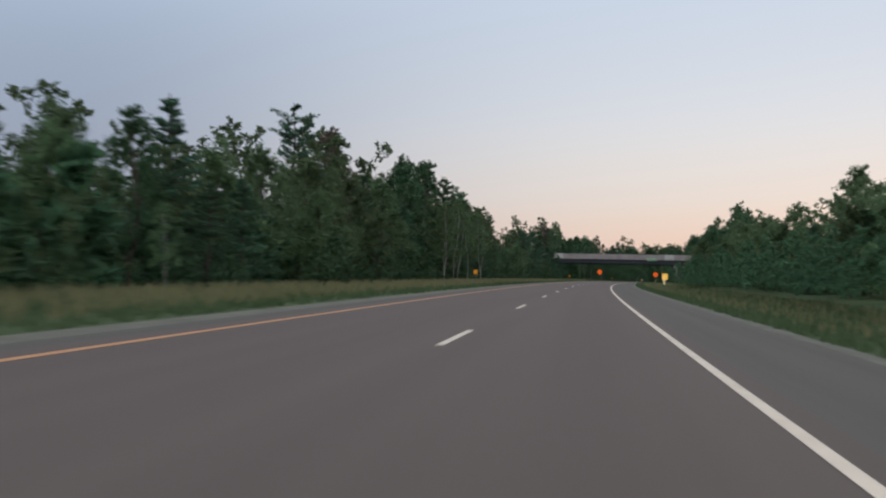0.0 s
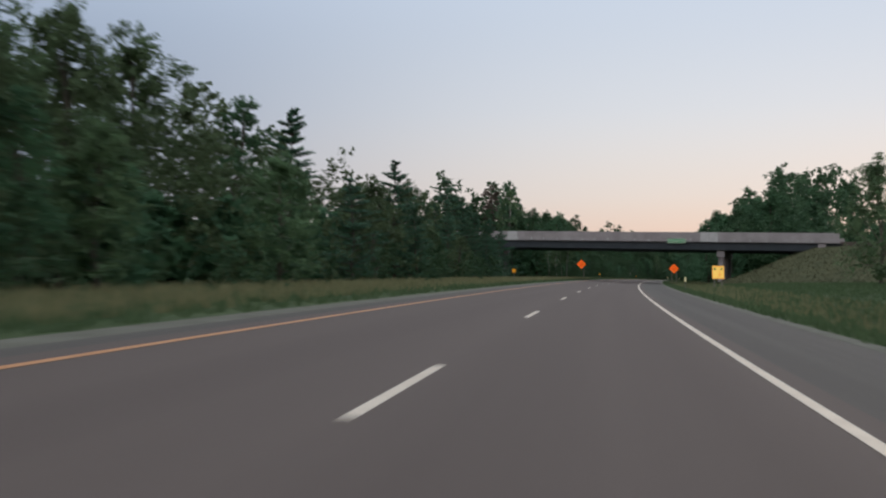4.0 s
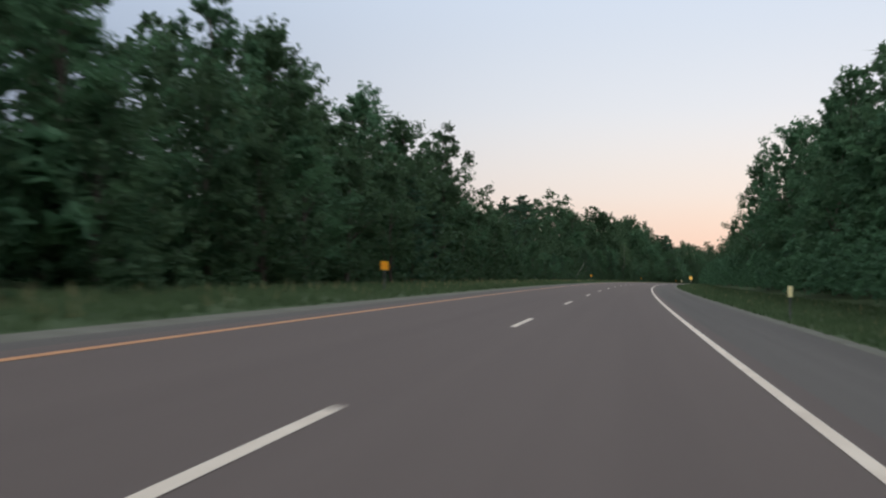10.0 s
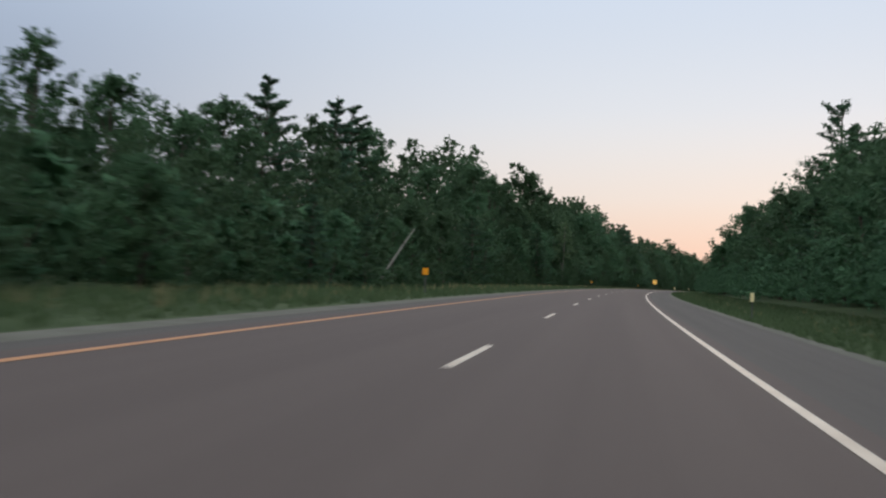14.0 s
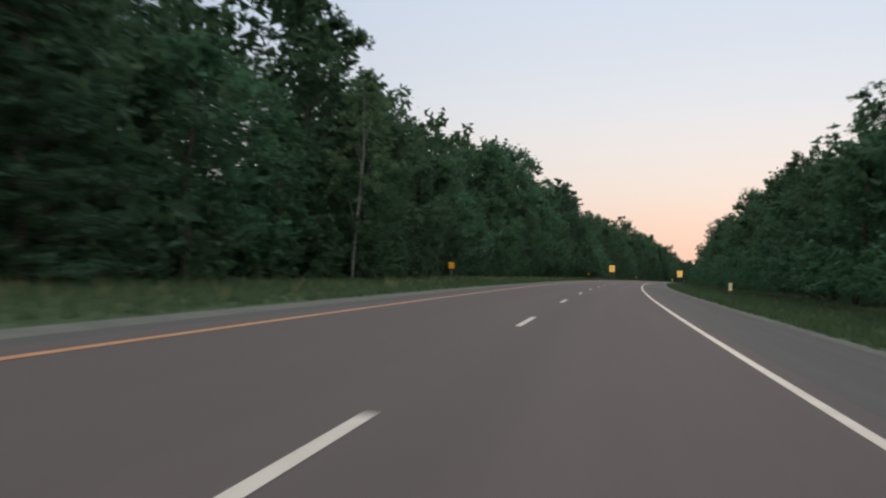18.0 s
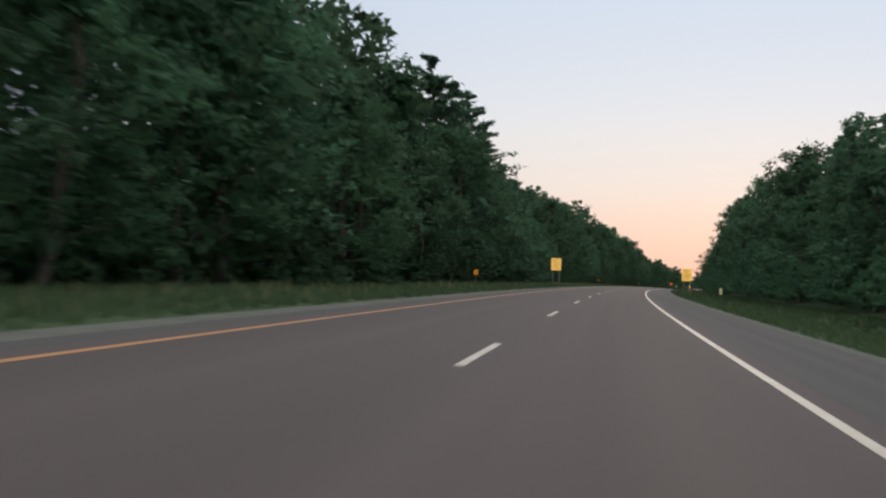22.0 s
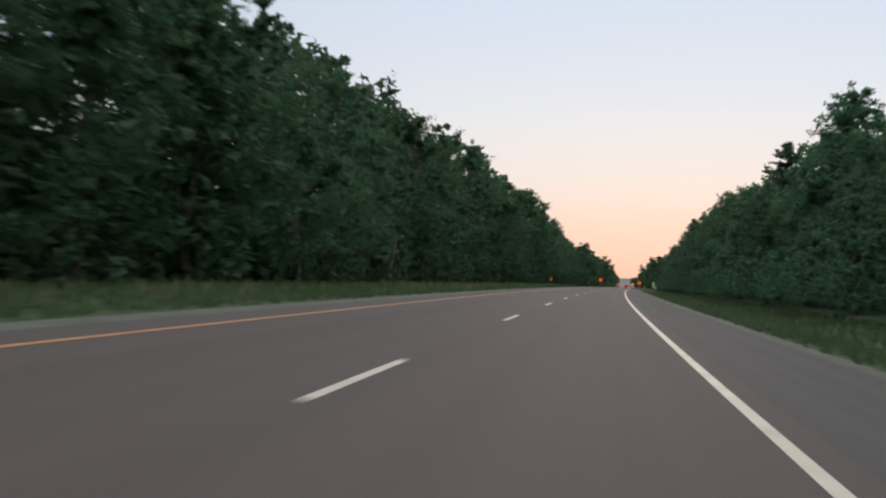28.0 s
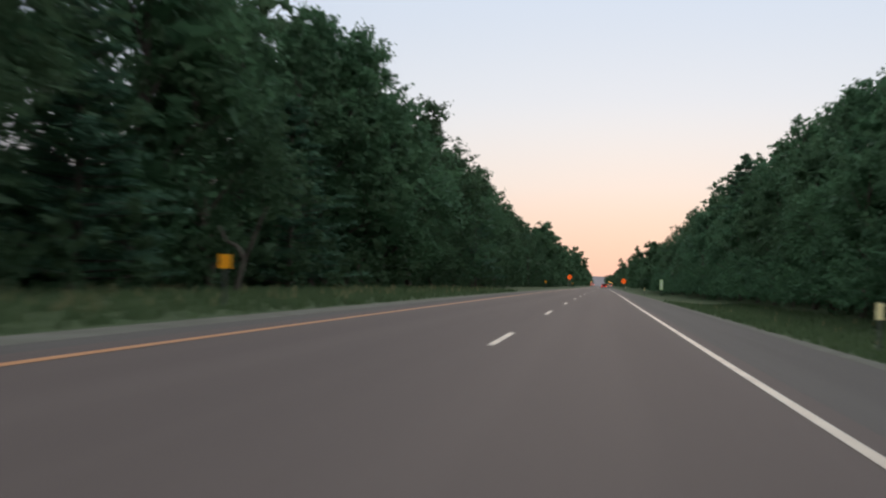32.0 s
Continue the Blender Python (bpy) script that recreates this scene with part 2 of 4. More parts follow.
def strip(name, ss, offs, ups, material, label, category):
    """A sheet along the road: distances ss, offsets offs, heights ups above the lane's level."""
    ss, offs, ups = np.asarray(ss, float), np.asarray(offs, float), np.asarray(ups, float)
    pts = road(ss[:, None], offs[None, :], ups[None, :] if ups.ndim == 1 else ups).reshape(-1, 3)
    n = len(offs)
    faces = [(i * n + j, i * n + j + 1, (i + 1) * n + j + 1, (i + 1) * n + j) for i in range(len(ss) - 1) for j in range(n - 1)]
    me = mesh(name, pts, faces, material, True)
    uv = me.uv_layers.new(name="along")
    flat = np.stack(np.broadcast_arrays(offs[None, :], ss[:, None]), -1).reshape(-1, 2)
    which = np.empty(len(me.loops), int)
    me.loops.foreach_get("vertex_index", which)
    uv.data.foreach_set("uv", flat[which].ravel())
    return tagged(new(name, me), label, category, kind="structure")


# ---- ground, road and paint ----
LONG = np.concatenate([np.arange(-300, 1300, 6.0), np.arange(1300, 3000, 50.0)])
go = np.array([-1400, -500, -150, -60, -30, -20, -14, -11, -8.6, -7.3])
gu = np.array([0.5, 0.5, 0.5, 0.5, 0.5, 0.45, 0.48, 0.42, 0.345, 0.29])
ro = np.array([4.72, 5.6, 7.0, 8.6, 10.5, 14, 20, 40, 80, 300, 1400])
ru = np.array([-0.20, -0.30, -0.42, -0.50, -0.40, -0.2, 0.0, 0.2, 0.3, 0.5, 0.5])
ao = np.concatenate([go, [-6.6, 4.4], ro])
au = np.concatenate([gu, [0.2, -0.3], ru])
wob = np.array([[0.06 * noise.noise((s * 0.05, o * 0.3, 0)) if (o < -8 or o > 6) and abs(o) < 40 else 0.0 for o in ao] for s in LONG])
strip("ground", LONG, ao, au[None, :] + wob, GROUND, "uneven summer grass verge and woodland floor", "ground")
strip("road", LONG, [-6.0, -5.49, -1.83, 1.83, 2.2], bed(np.array([-6.0, -5.49, -1.83, 1.83, 2.2])), ASPHALT,
      "worn grey asphalt two-lane carriageway", "road")
strip("shoulder_right", LONG, [2.2, 4.4, 4.75], [*bed(np.array([2.2, 4.4])), -0.24], SHOULDER, "paved asphalt shoulder beside the carriageway", "shoulder")
strip("shoulder_left", LONG, [-6.5, -6.0], bed(np.array([-6.5, -6.0])), SHOULDER, "narrow paved median shoulder", "shoulder")
strip("gravel_edge", LONG, [-7.4, -6.48], [bed(-7.4) - 0.02, bed(-6.48) - 0.004], GRAVEL, "pale gravel strip along the paved shoulder", "gravel")

strip("gravel_rim", LONG, [4.55, 4.74, 5.05], [-0.204, -0.199, -0.231], GRAVEL, "pale gravel rim beside the outer shoulder", "gravel")


def line(name, ss, o, wide, material, label):
    offs = np.array([o - wide / 2, o + wide / 2])
    return strip(name, ss, offs, bed(offs) + 0.005, material, label, "road marking")


line("edge_line_right", LONG, 1.83, 0.14, WHITE_PAINT, "solid white painted edge line")
line("edge_line_left", LONG, -5.49, 0.15, YELLOW_PAINT, "solid yellow painted median edge line")
for i in range(-1, 90):
    c = 15.957 + 15.24 * i
    line("lane_dash", np.linspace(c - 1.905, c + 1.905, 4), -1.83, 0.12, WHITE_PAINT, "white painted lane dash")


# ---- trees ----
def leaf_cloud(rng, centres, radii, count, size, thin=0.8, squash=0.75, axes=None, stretch=1.65):
    """Triangular leaves strewn in loose sprays round the centres, drawn out along axes; returns vertices and faces."""
    centres, radii = np.asarray(centres, float), np.asarray(radii, float)
    n = len(centres) * count
    c = np.repeat(centres, count, 0)
    d = rng.normal(size=(n, 3)) * 0.52
    d /= np.maximum(1.0, np.linalg.norm(d, axis=1, keepdims=True) / 1.05)
    if axes is not None:
        ax = np.repeat(np.asarray(axes, float), count, 0)
        along = (d * ax).sum(1, keepdims=True)
        d = (d - ax * along) * 0.72 + ax * along * stretch
    p = c + d * np.repeat(radii, count)[:, None] * np.array([1, 1, squash])
    a = rng.normal(size=(n, 3)) * [1, 1, 0.55]
    a /= np.linalg.norm(a, axis=1, keepdims=True)
    b = np.cross(a, rng.normal(size=(n, 3)) * 0.55 + [0, 0, 1])
    b /= np.linalg.norm(b, axis=1, keepdims=True) + 1e-9
    k = size * (0.5 + 1.0 * rng.random((n, 1)))
    v = np.stack([p + a * k, p - a * k * 0.6 + b * k * thin * 0.7, p - a * k * 0.5 - b * k * thin * 0.6], 1).reshape(-1, 3)
    return v, np.arange(n * 3).reshape(-1, 3)


def tube(points, radii, n=7):
    """A bent tapered stem through points; returns vertices and faces."""
    pts = np.asarray(points, float)
    ang = np.linspace(0, 2 * np.pi, n, endpoint=False)
    vs, fs = [], []
    for i, (p, r) in enumerate(zip(pts, radii)):
        t = pts[min(i + 1, len(pts) - 1)] - pts[max(i - 1, 0)]
        t /= np.linalg.norm(t) + 1e-9
        u = np.cross(t, (0.3, 1.0, 0.1))
        u /= np.linalg.norm(u) + 1e-9
        w = np.cross(t, u)
        vs.append(p + r * (np.cos(ang)[:, None] * u + np.sin(ang)[:, None] * w))
    for i in range(len(pts) - 1):
        for j in range(n):
            k = (j + 1) % n
            fs.append((i * n + j, i * n + k, (i + 1) * n + k, (i + 1) * n + j))
    return np.concatenate(vs), fs


def merge(pieces):
    vs, fs, at = [], [], 0
    for v, f in pieces:
        vs.append(np.asarray(v))
        fs += [tuple(int(i) + at for i in q) for q in f]
        at += len(v)
    return np.concatenate(vs), fs


def broadleaf_shape(rng, h, wide, low, lobes, subs, count, size, core=10, core_size=0.36, stem=0.017, lobe=0.105, gap=0.34):
    """Trunk, limbs and a crown of leafy lobes, each a cluster of sprays round a limb's end."""
    lean = rng.normal(0, 0.02 * h, 2)
    zs = np.linspace(0, 0.88 * h, 7)
    bend = np.cumsum(rng.normal(0, 0.012 * h, (7, 2)), 0) + np.outer(zs / h, lean)
    bend -= bend[0]
    trunk = np.column_stack([bend, zs])
    woods = [tube(trunk, np.linspace(stem * h, 0.004 * h, 7))]
    cs, rs, ds, mids, big = [], [], [], [], []
    turn = rng.random() * 6.283
    for i in range(lobes):
        f = (i + 0.2 + 0.6 * rng.random()) / lobes
        z = low + (0.93 - low) * f ** 0.9
        turn += 2.4 + rng.normal(0, 0.35)
        rad = wide * h * np.sin(np.pi * (0.14 + 0.86 * f) ** 0.75) ** 0.8 * (0.42 + 0.5 * rng.random())
        axis = np.array([np.interp(z * h, zs, trunk[:, 0]), np.interp(z * h, zs, trunk[:, 1]), 0])
        ctr = axis + np.array([np.cos(turn) * rad, np.sin(turn) * rad, z * h])
        size_l = lobe * h * (0.75 + 0.5 * rng.random()) * (1.12 - 0.45 * f)
        out = np.array([np.cos(turn), np.sin(turn), 0.35 + 0.8 * f])
        for _ in range(subs):
            d = rng.normal(size=3) + out * 0.9
            d /= np.linalg.norm(d)
            cs.append(ctr + d * size_l * (0.55 + 0.5 * rng.random()) * [1, 1, 0.85])
            rs.append(size_l * gap * (0.75 + 0.5 * rng.random()))
            ds.append(d)
        mids.append(ctr - out * size_l * 0.15)
        big.append(size_l * 0.62)
        if i % 2 == 0:
            z0 = min(max(0.12 * h, ctr[2] - 0.16 * h - 0.3 * rad), 0.85 * h)
            foot = np.array([np.interp(z0, zs, trunk[:, 0]), np.interp(z0, zs, trunk[:, 1]), z0])
            woods.append(tube([foot, (foot + ctr) / 2 + [0, 0, 0.02 * h], ctr], [0.38 * stem * h, 0.22 * stem * h, 0.0012 * h], 5))
    leaves = [leaf_cloud(rng, cs, rs, count, size, axes=ds, stretch=1.2, squash=0.9)]
    if core:
        leaves.append(leaf_cloud(rng, mids, big, core, core_size, squash=0.9))
    return merge(woods), merge(leaves)


def pine_shape(rng, h, tiers, boughs, tufts, count, size, low=0.12, reach=0.24, ragged=0.15, rising=0.25, full=0.7):
    """A pine with whorls of flat boughs; ragged: how many boughs are missing, full: how blunt its top is."""
    zs = np.linspace(0, h, 6)
    trunk = np.column_stack([np.zeros(6), np.zeros(6), zs])
    trunk[1:, :2] += rng.normal(0, 0.006 * h, (5, 2))
    woods = [tube(trunk, np.linspace(0.015 * h, 0.002 * h, 6))]
    cs, rs, ds = [], [], []
    for k in range(tiers):
        f = k / (tiers - 1)
        for j in range(max(3, round(boughs * (1 - 0.4 * f)))):
            if rng.random() < ragged:
                continue
            z = h * (low + (0.95 - low) * f + rng.normal(0, 0.012))
            ln = h * (0.03 + reach * (1 - f) ** full) * (0.55 + 0.55 * rng.random())
            a = 6.283 * (j + 0.8 * rng.random()) / max(3, round(boughs * (1 - 0.4 * f))) + 1.1 * k
            foot = np.array([np.interp(z, zs, trunk[:, 0]), np.interp(z, zs, trunk[:, 1]), z])
            up = ln * (rising + 0.12 * rng.normal()) * (0.5 + f)
            tip = foot + np.array([np.cos(a) * ln, np.sin(a) * ln, up])
            side = np.array([-np.sin(a), np.cos(a), 0])
            woods.append(tube([foot, (foot + tip) / 2 - [0, 0, 0.12 * up], tip], [0.0038 * h, 0.0025 * h, 0.001 * h], 4))
            for q in np.linspace(0.28, 1.05, tufts):
                across = rng.normal(0, 0.16) * ln * (1.15 - 0.5 * q)
                cs.append(foot + (tip - foot) * q + side * across + [0, 0, 0.01 * h])
                rs.append(0.008 * h + 0.15 * ln)
                d = (tip - foot) / ln + side * (across / ln) * 1.5 + [0, 0, 0.25]
                ds.append(d / np.linalg.norm(d))
    for z in (0.93, 0.965):
        cs.append((trunk[-1, 0], trunk[-1, 1], z * h))
        rs.append(0.02 * h)
        ds.append((0, 0, 1.0))
    return merge(woods), leaf_cloud(rng, cs, rs, count, size, 0.4, 0.42, axes=ds, stretch=1.35)


def tree(name, label, shape, bark, leaf, category="tree", group="roadside trees"):
    (wv, wf), (lv, lf) = shape
    t = thing(name, label, category, group)
    part("trunk", mesh("trunk", wv, wf, bark, True), bark, t)
    part("crown", mesh("crown", lv, lf, leaf), leaf, t)
    return t


H0 = 12.0
rng = np.random.default_rng(7)
broad = [tree("broadleaf_tree", "dark green broad-leaved tree at the wood's edge",
              broadleaf_shape(rng, H0, w * 1.06, lo, 27, 8, 30, 0.135, 22, 0.42, lobe=l * 1.12, gap=0.38), BARK, LEAF_A)
         for w, lo, l in ((0.27, 0.09, 0.105), (0.3, 0.08, 0.11), (0.22, 0.14, 0.095), (0.31, 0.12, 0.115), (0.25, 0.1, 0.1))]
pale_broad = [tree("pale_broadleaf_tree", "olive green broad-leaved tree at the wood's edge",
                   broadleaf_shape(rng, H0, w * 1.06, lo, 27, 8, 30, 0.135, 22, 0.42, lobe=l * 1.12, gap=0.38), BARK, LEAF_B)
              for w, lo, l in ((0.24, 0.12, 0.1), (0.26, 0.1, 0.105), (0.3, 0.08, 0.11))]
airy = [tree("open_crowned_tree", "tall broad-leaved tree with an open airy crown at the wood's edge",
             broadleaf_shape(rng, H0, w, lo, 30, 7, 28, 0.125, 7, 0.34, lobe=0.082, gap=0.38, stem=0.012), BARK, m)
        for w, lo, m in ((0.19, 0.16, LEAF_A), (0.22, 0.2, LEAF_A), (0.16, 0.22, LEAF_A))]
pines = [tree("pine_tree", "tall dark pine with layered boughs at the wood's edge",
              pine_shape(rng, H0, n, 7, 7, 17, 0.195, lo, r, rag, ri, fu), BARK, NEEDLE)
         for n, lo, r, rag, ri, fu in ((17, 0.05, 0.27, 0.08, 0.2, 0.75), (16, 0.08, 0.31, 0.12, 0.24, 0.65), (18, 0.03, 0.24, 0.06, 0.18, 0.85))]
white_pines = [tree("old_pine_tree", "tall old pine with flat separate boughs and a bare upper trunk",
                    pine_shape(rng, H0, n, 7, 7, 20, 0.175, lo, r, rag, 0.28, 0.3), BARK, NEEDLE)
               for n, lo, r, rag in ((13, 0.25, 0.17, 0.16), (12, 0.2, 0.2, 0.2))]
aspens = [tree("aspen_tree", "slim pale-barked tree with a thin high crown",
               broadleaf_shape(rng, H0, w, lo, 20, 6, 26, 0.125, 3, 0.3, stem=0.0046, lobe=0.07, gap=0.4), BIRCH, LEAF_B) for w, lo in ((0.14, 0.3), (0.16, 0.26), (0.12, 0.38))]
browned = [tree("browning_tree", "open-crowned tree with dull reddish-brown dying foliage",
                broadleaf_shape(rng, H0, 0.16, 0.2, 26, 6, 30, 0.115, 2, 0.3, lobe=0.068, gap=0.36, stem=0.012), BARK, LEAF_DRY)]
# trees that stand out of the skyline: distance along, offset, height and kind, stretch by stretch
LEFT_START = [(24, -18.0, 6.5, "B"), (31, -18.0, 6.2, "B"), (33.5, -19.0, 7.4, "B"), (37, -19.0, 8.0, "O"), (41, -19.0, 8.7, "P"), (45, -18.0, 7.4, "B"), (51, -18.0, 8.0, "B"), (57, -18.0, 8.4, "B"), (63, -18.0, 8.0, "B"), (69, -18.0, 8.4, "B"), (76, -18.0, 9.0, "P"), (83, -18.0, 9.6, "B"), (86.3, -29.5, 16.6, "W"), (89, -18.0, 11.8, "O"), (92.5, -18.5, 12.6, "O"), (96.3, -27.0, 17.2, "R"), (97, -20.0, 13.6, "O"), (101, -29.0, 16.6, "W"), (103, -18.5, 13.6, "O"), (107, -19.5, 14.4, "O"), (111, -17.5, 12.0, "P"), (118, -18.0, 12.2, "O"), (126, -18.5, 11.2, "B"), (134, -18.0, 10.9, "B"), (142, -23.0, 12.6, "B")]
LEFT_OVERPASS = [(150, -23.0, 12.2, "B"), (158, -24.0, 13.2, "B"), (168, -23.0, 11.8, "O"), (178, -23.0, 12.2, "P"), (187, -17.5, 9.4, "P"), (194, -20.0, 7.0, "A"), (201, -20.0, 7.4, "A"), (206, -23.0, 7.2, "B"), (213.5, -23.0, 10.9, "B"), (218, -23.0, 10.6, "O"), (222, -22.0, 8.8, "P"), (231.5, -22.5, 12.4, "W"), (235, -20.5, 10.4, "P"), (282, -23.0, 16.6, "A")]
LEFT_FIRST_BEND = [(300, -24.0, 13.4, "B"), (309, -24.0, 13.5, "O"), (314, -19.0, 12.4, "B"), (318, -22.0, 14.4, "B"), (325, -18.5, 14.0, "O"), (333, -20.0, 14.6, "B"), (341, -24.0, 16.6, "B"), (351, -24.0, 16.8, "O"), (366, -24.0, 17.7, "B"), (380, -24.0, 17.5, "B"), (396, -24.0, 12.0, "O"), (409, -24.0, 11.4, "B"), (413, -30.0, 13.1, "B"), (418, -30.0, 13.6, "P"), (427, -30.0, 11.3, "B"), (433, -30.0, 11.6, "B"), (443, -30.0, 13.4, "O"), (449, -30.0, 12.6, "B"), (458, -30.0, 11.7, "B"), (461, -30.0, 12.6, "O"), (466, -30.0, 14.4, "B"), (472, -30.0, 16.4, "P"), (486, -30.0, 16.3, "O"), (491, -30.0, 18.6, "P"), (498, -30.0, 18.9, "P")]
LEFT_BEND = [(505, -30.0, 19.0, "B"), (516, -21.0, 10.3, "O"), (526, -21.0, 13.1, "B"), (530, -30.0, 17.0, "B"), (534, -21.0, 15.8, "O"), (539, -21.0, 16.7, "B"), (543, -25.0, 19.2, "B"), (550, -21.0, 16.7, "O"), (559, -30.0, 22.1, "B"), (576, -21.0, 22.3, "B"), (582, -21.0, 13.2, "O"), (592, -21.0, 17.5, "B"), (604, -21.0, 14.0, "B"), (614, -21.0, 14.8, "O"), (628, -21.0, 15.4, "B")]
LEFT_BEFORE_SIGNS = [(646, -21.0, 19.3, "B"), (651, -21.0, 20.3, "O"), (667, -21.0, 21.6, "B"), (700, -18.0, 17.8, "B"), (713, -18.0, 20.4, "P"), (723, -19.0, 20.7, "P"), (736, -19.0, 22.0, "P"), (745, -19.0, 20.0, "P"), (757, -19.0, 15.4, "B")]
LEFT_AFTER_SIGNS = [(761, -19.0, 14.9, "B"), (771, -19.0, 13.8, "O"), (792, -19.0, 14.4, "B"), (808, -19.0, 16.9, "B"), (817, -19.0, 17.2, "O"), (836, -19.0, 18.3, "B"), (848, -18.0, 15.5, "P"), (861, -18.0, 14.8, "O"), (887, -18.0, 17.0, "B")]
LEFT_STRAIGHT = [(918, -18.0, 18.3, "B"), (936, -18.0, 17.6, "O"), (946, -18.0, 17.0, "B"), (958, -18.0, 14.4, "B"), (967, -18.0, 15.8, "O"), (971, -18.0, 18.1, "B"), (975, -18.0, 17.9, "B"), (984, -18.0, 19.3, "O"), (1002, -18.0, 18.7, "B"), (1048, -18.0, 17.1, "B")]
LEFT_TALL = LEFT_START + LEFT_OVERPASS + LEFT_FIRST_BEND + LEFT_BEND + LEFT_BEFORE_SIGNS + LEFT_AFTER_SIGNS + LEFT_STRAIGHT
RIGHT_START = [(107, 28.0, 13.4, "B"), (141, 28.0, 11.6, "B")]
RIGHT_OVERPASS = [(177, 28.0, 12.8, "B"), (197, 27.0, 12.4, "B"), (221, 27.0, 14.1, "B"), (286, 23.0, 16.1, "B")]
RIGHT_FIRST_BEND = [(311, 23.0, 17.7, "B"), (328, 18.0, 14.6, "B"), (346, 18.0, 16.5, "O"), (365, 18.0, 18.8, "O"), (379, 18.0, 19.0, "B"), (390, 17.0, 18.6, "B"), (398, 15.6, 15.6, "B"), (408, 17.0, 9.0, "B"), (432, 21.0, 12.6, "B"), (461, 21.0, 15.8, "P"), (472, 21.0, 15.4, "B"), (517, 24.0, 23.0, "W")]
RIGHT_BEND = [(519, 21.0, 15.2, "B"), (547, 21.0, 17.1, "O"), (561, 17.5, 15.3, "B"), (571, 17.5, 16.2, "B"), (611, 17.0, 14.2, "O"), (615, 17.0, 13.2, "B"), (636, 17.0, 14.1, "B")]
RIGHT_BEFORE_SIGNS = [(663, 17.0, 15.0, "B"), (703, 16.5, 14.4, "O"), (722, 16.5, 15.0, "B"), (726, 16.5, 13.2, "B"), (736, 16.5, 14.7, "O"), (756, 16.5, 15.7, "B")]
RIGHT_AFTER_SIGNS = [(773, 16.5, 15.6, "B"), (779, 16.5, 15.2, "O"), (789, 16.5, 15.2, "B"), (800, 16.5, 16.2, "B"), (812, 16.5, 15.2, "O"), (818, 16.5, 13.8, "B"), (850, 16.5, 11.2, "B"), (863, 16.5, 12.0, "O"), (870, 18.0, 16.1, "B"), (879, 18.0, 14.6, "B"), (898, 18.0, 15.6, "P")]
RIGHT_STRAIGHT = [(937, 18.0, 16.1, "B"), (961, 18.0, 17.8, "O"), (978, 17.5, 16.0, "B"), (987, 17.5, 16.9, "B"), (1003, 17.5, 17.3, "O"), (1033, 17.5, 17.4, "P"), (1048, 17.5, 18.0, "P")]
RIGHT_TALL = RIGHT_START + RIGHT_OVERPASS + RIGHT_FIRST_BEND + RIGHT_BEND + RIGHT_BEFORE_SIGNS + RIGHT_AFTER_SIGNS + RIGHT_STRAIGHT


def skyline(tall, s):
    """Steepness of the wood's skyline at s: height for each metre off the lane."""
    return float(np.interp(s, [q[0] for q in tall], [q[2] / abs(q[1]) for q in tall]))


def edge_right(s):
    """Offset of the first trees on the outer side, which draw in along the way."""
    return float(np.interp(s, [0, 280, 330, 540, 570, 1100], [15.5, 16.0, 16.8, 16.8, 14.4, 14.2]))


used = set()


def plant(kind, s, o, h, up=None, wide=1.0):
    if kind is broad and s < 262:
        # the wood before the overpass has paler leaves
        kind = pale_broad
    ob = kind[rng.integers(len(kind))]
    p = road(s, o, (0.42 if o < 0 else -0.3) if up is None else up) - np.array([0, 0, 0.06])
    k = h / H0
    m = pose(*p, rng.normal(0, 1.2), rng.normal(0, 1.2), rng.random() * 360)
    if ob.name not in used:
        used.add(ob.name)
        ob.scale = (1, 1, 1)
        ob.matrix_basis = m
    else:
        ob = copy_thing(ob, m)
    ob.scale = (k * wide * (0.92 + 0.2 * rng.random()), k * wide * (0.92 + 0.2 * rng.random()), k)
    return ob


def clear(s, o):
    """False on the overpass and its banks."""
    front = 255.5 - 0.231 * o
    return not (min(236, front - 9) < s < front + 19 and -42 < o < 75 or 124 < s < 274 and 0 < o < 34)


KINDS = {"B": broad, "P": pines, "W": white_pines, "O": airy, "A": aspens, "R": browned}
LONE = [(396, -23.0, 19.3, "O"), (399, -24.5, 17.0, "B"), (390, -26.0, 14.0, "P")]
for s, o, h, k in LEFT_TALL + RIGHT_TALL + LONE:
    plant(KINDS[k], s, o + rng.normal(0, 0.4), h * (1.05 if k in "PW" else 1.02), wide=0.78 if h / abs(o) > 0.85 and s < 420 else 1.0)
for side, tall, step in ((-1, LEFT_TALL, 7.9), (1, RIGHT_TALL, 8.3)):
    s = -22.0
    while s < 1140:
        s += step * (0.6 + 0.8 * rng.random())
        o = -15.8 + rng.normal(0, 1.0) if side < 0 else edge_right(s) + rng.normal(0, 0.7)
        if not clear(s, o):
            continue
        h = max(4.5 if s > 33 else 3.0, skyline(tall, s) * abs(o) * (0.6 + 0.28 * rng.random()))
        u = rng.random()
        if side < 0:
            kind = pines if u < (0.35 if s < 245 else 0.15) else aspens if u < (0.42 if s < 300 else 0.15) else airy if u > 0.88 else broad
            if 80 < s < 116:
                o -= 1.6
        else:
            kind = pines if u < 0.06 else airy if u > 0.86 else broad
        plant(kind, s, o, h, wide=1.12)
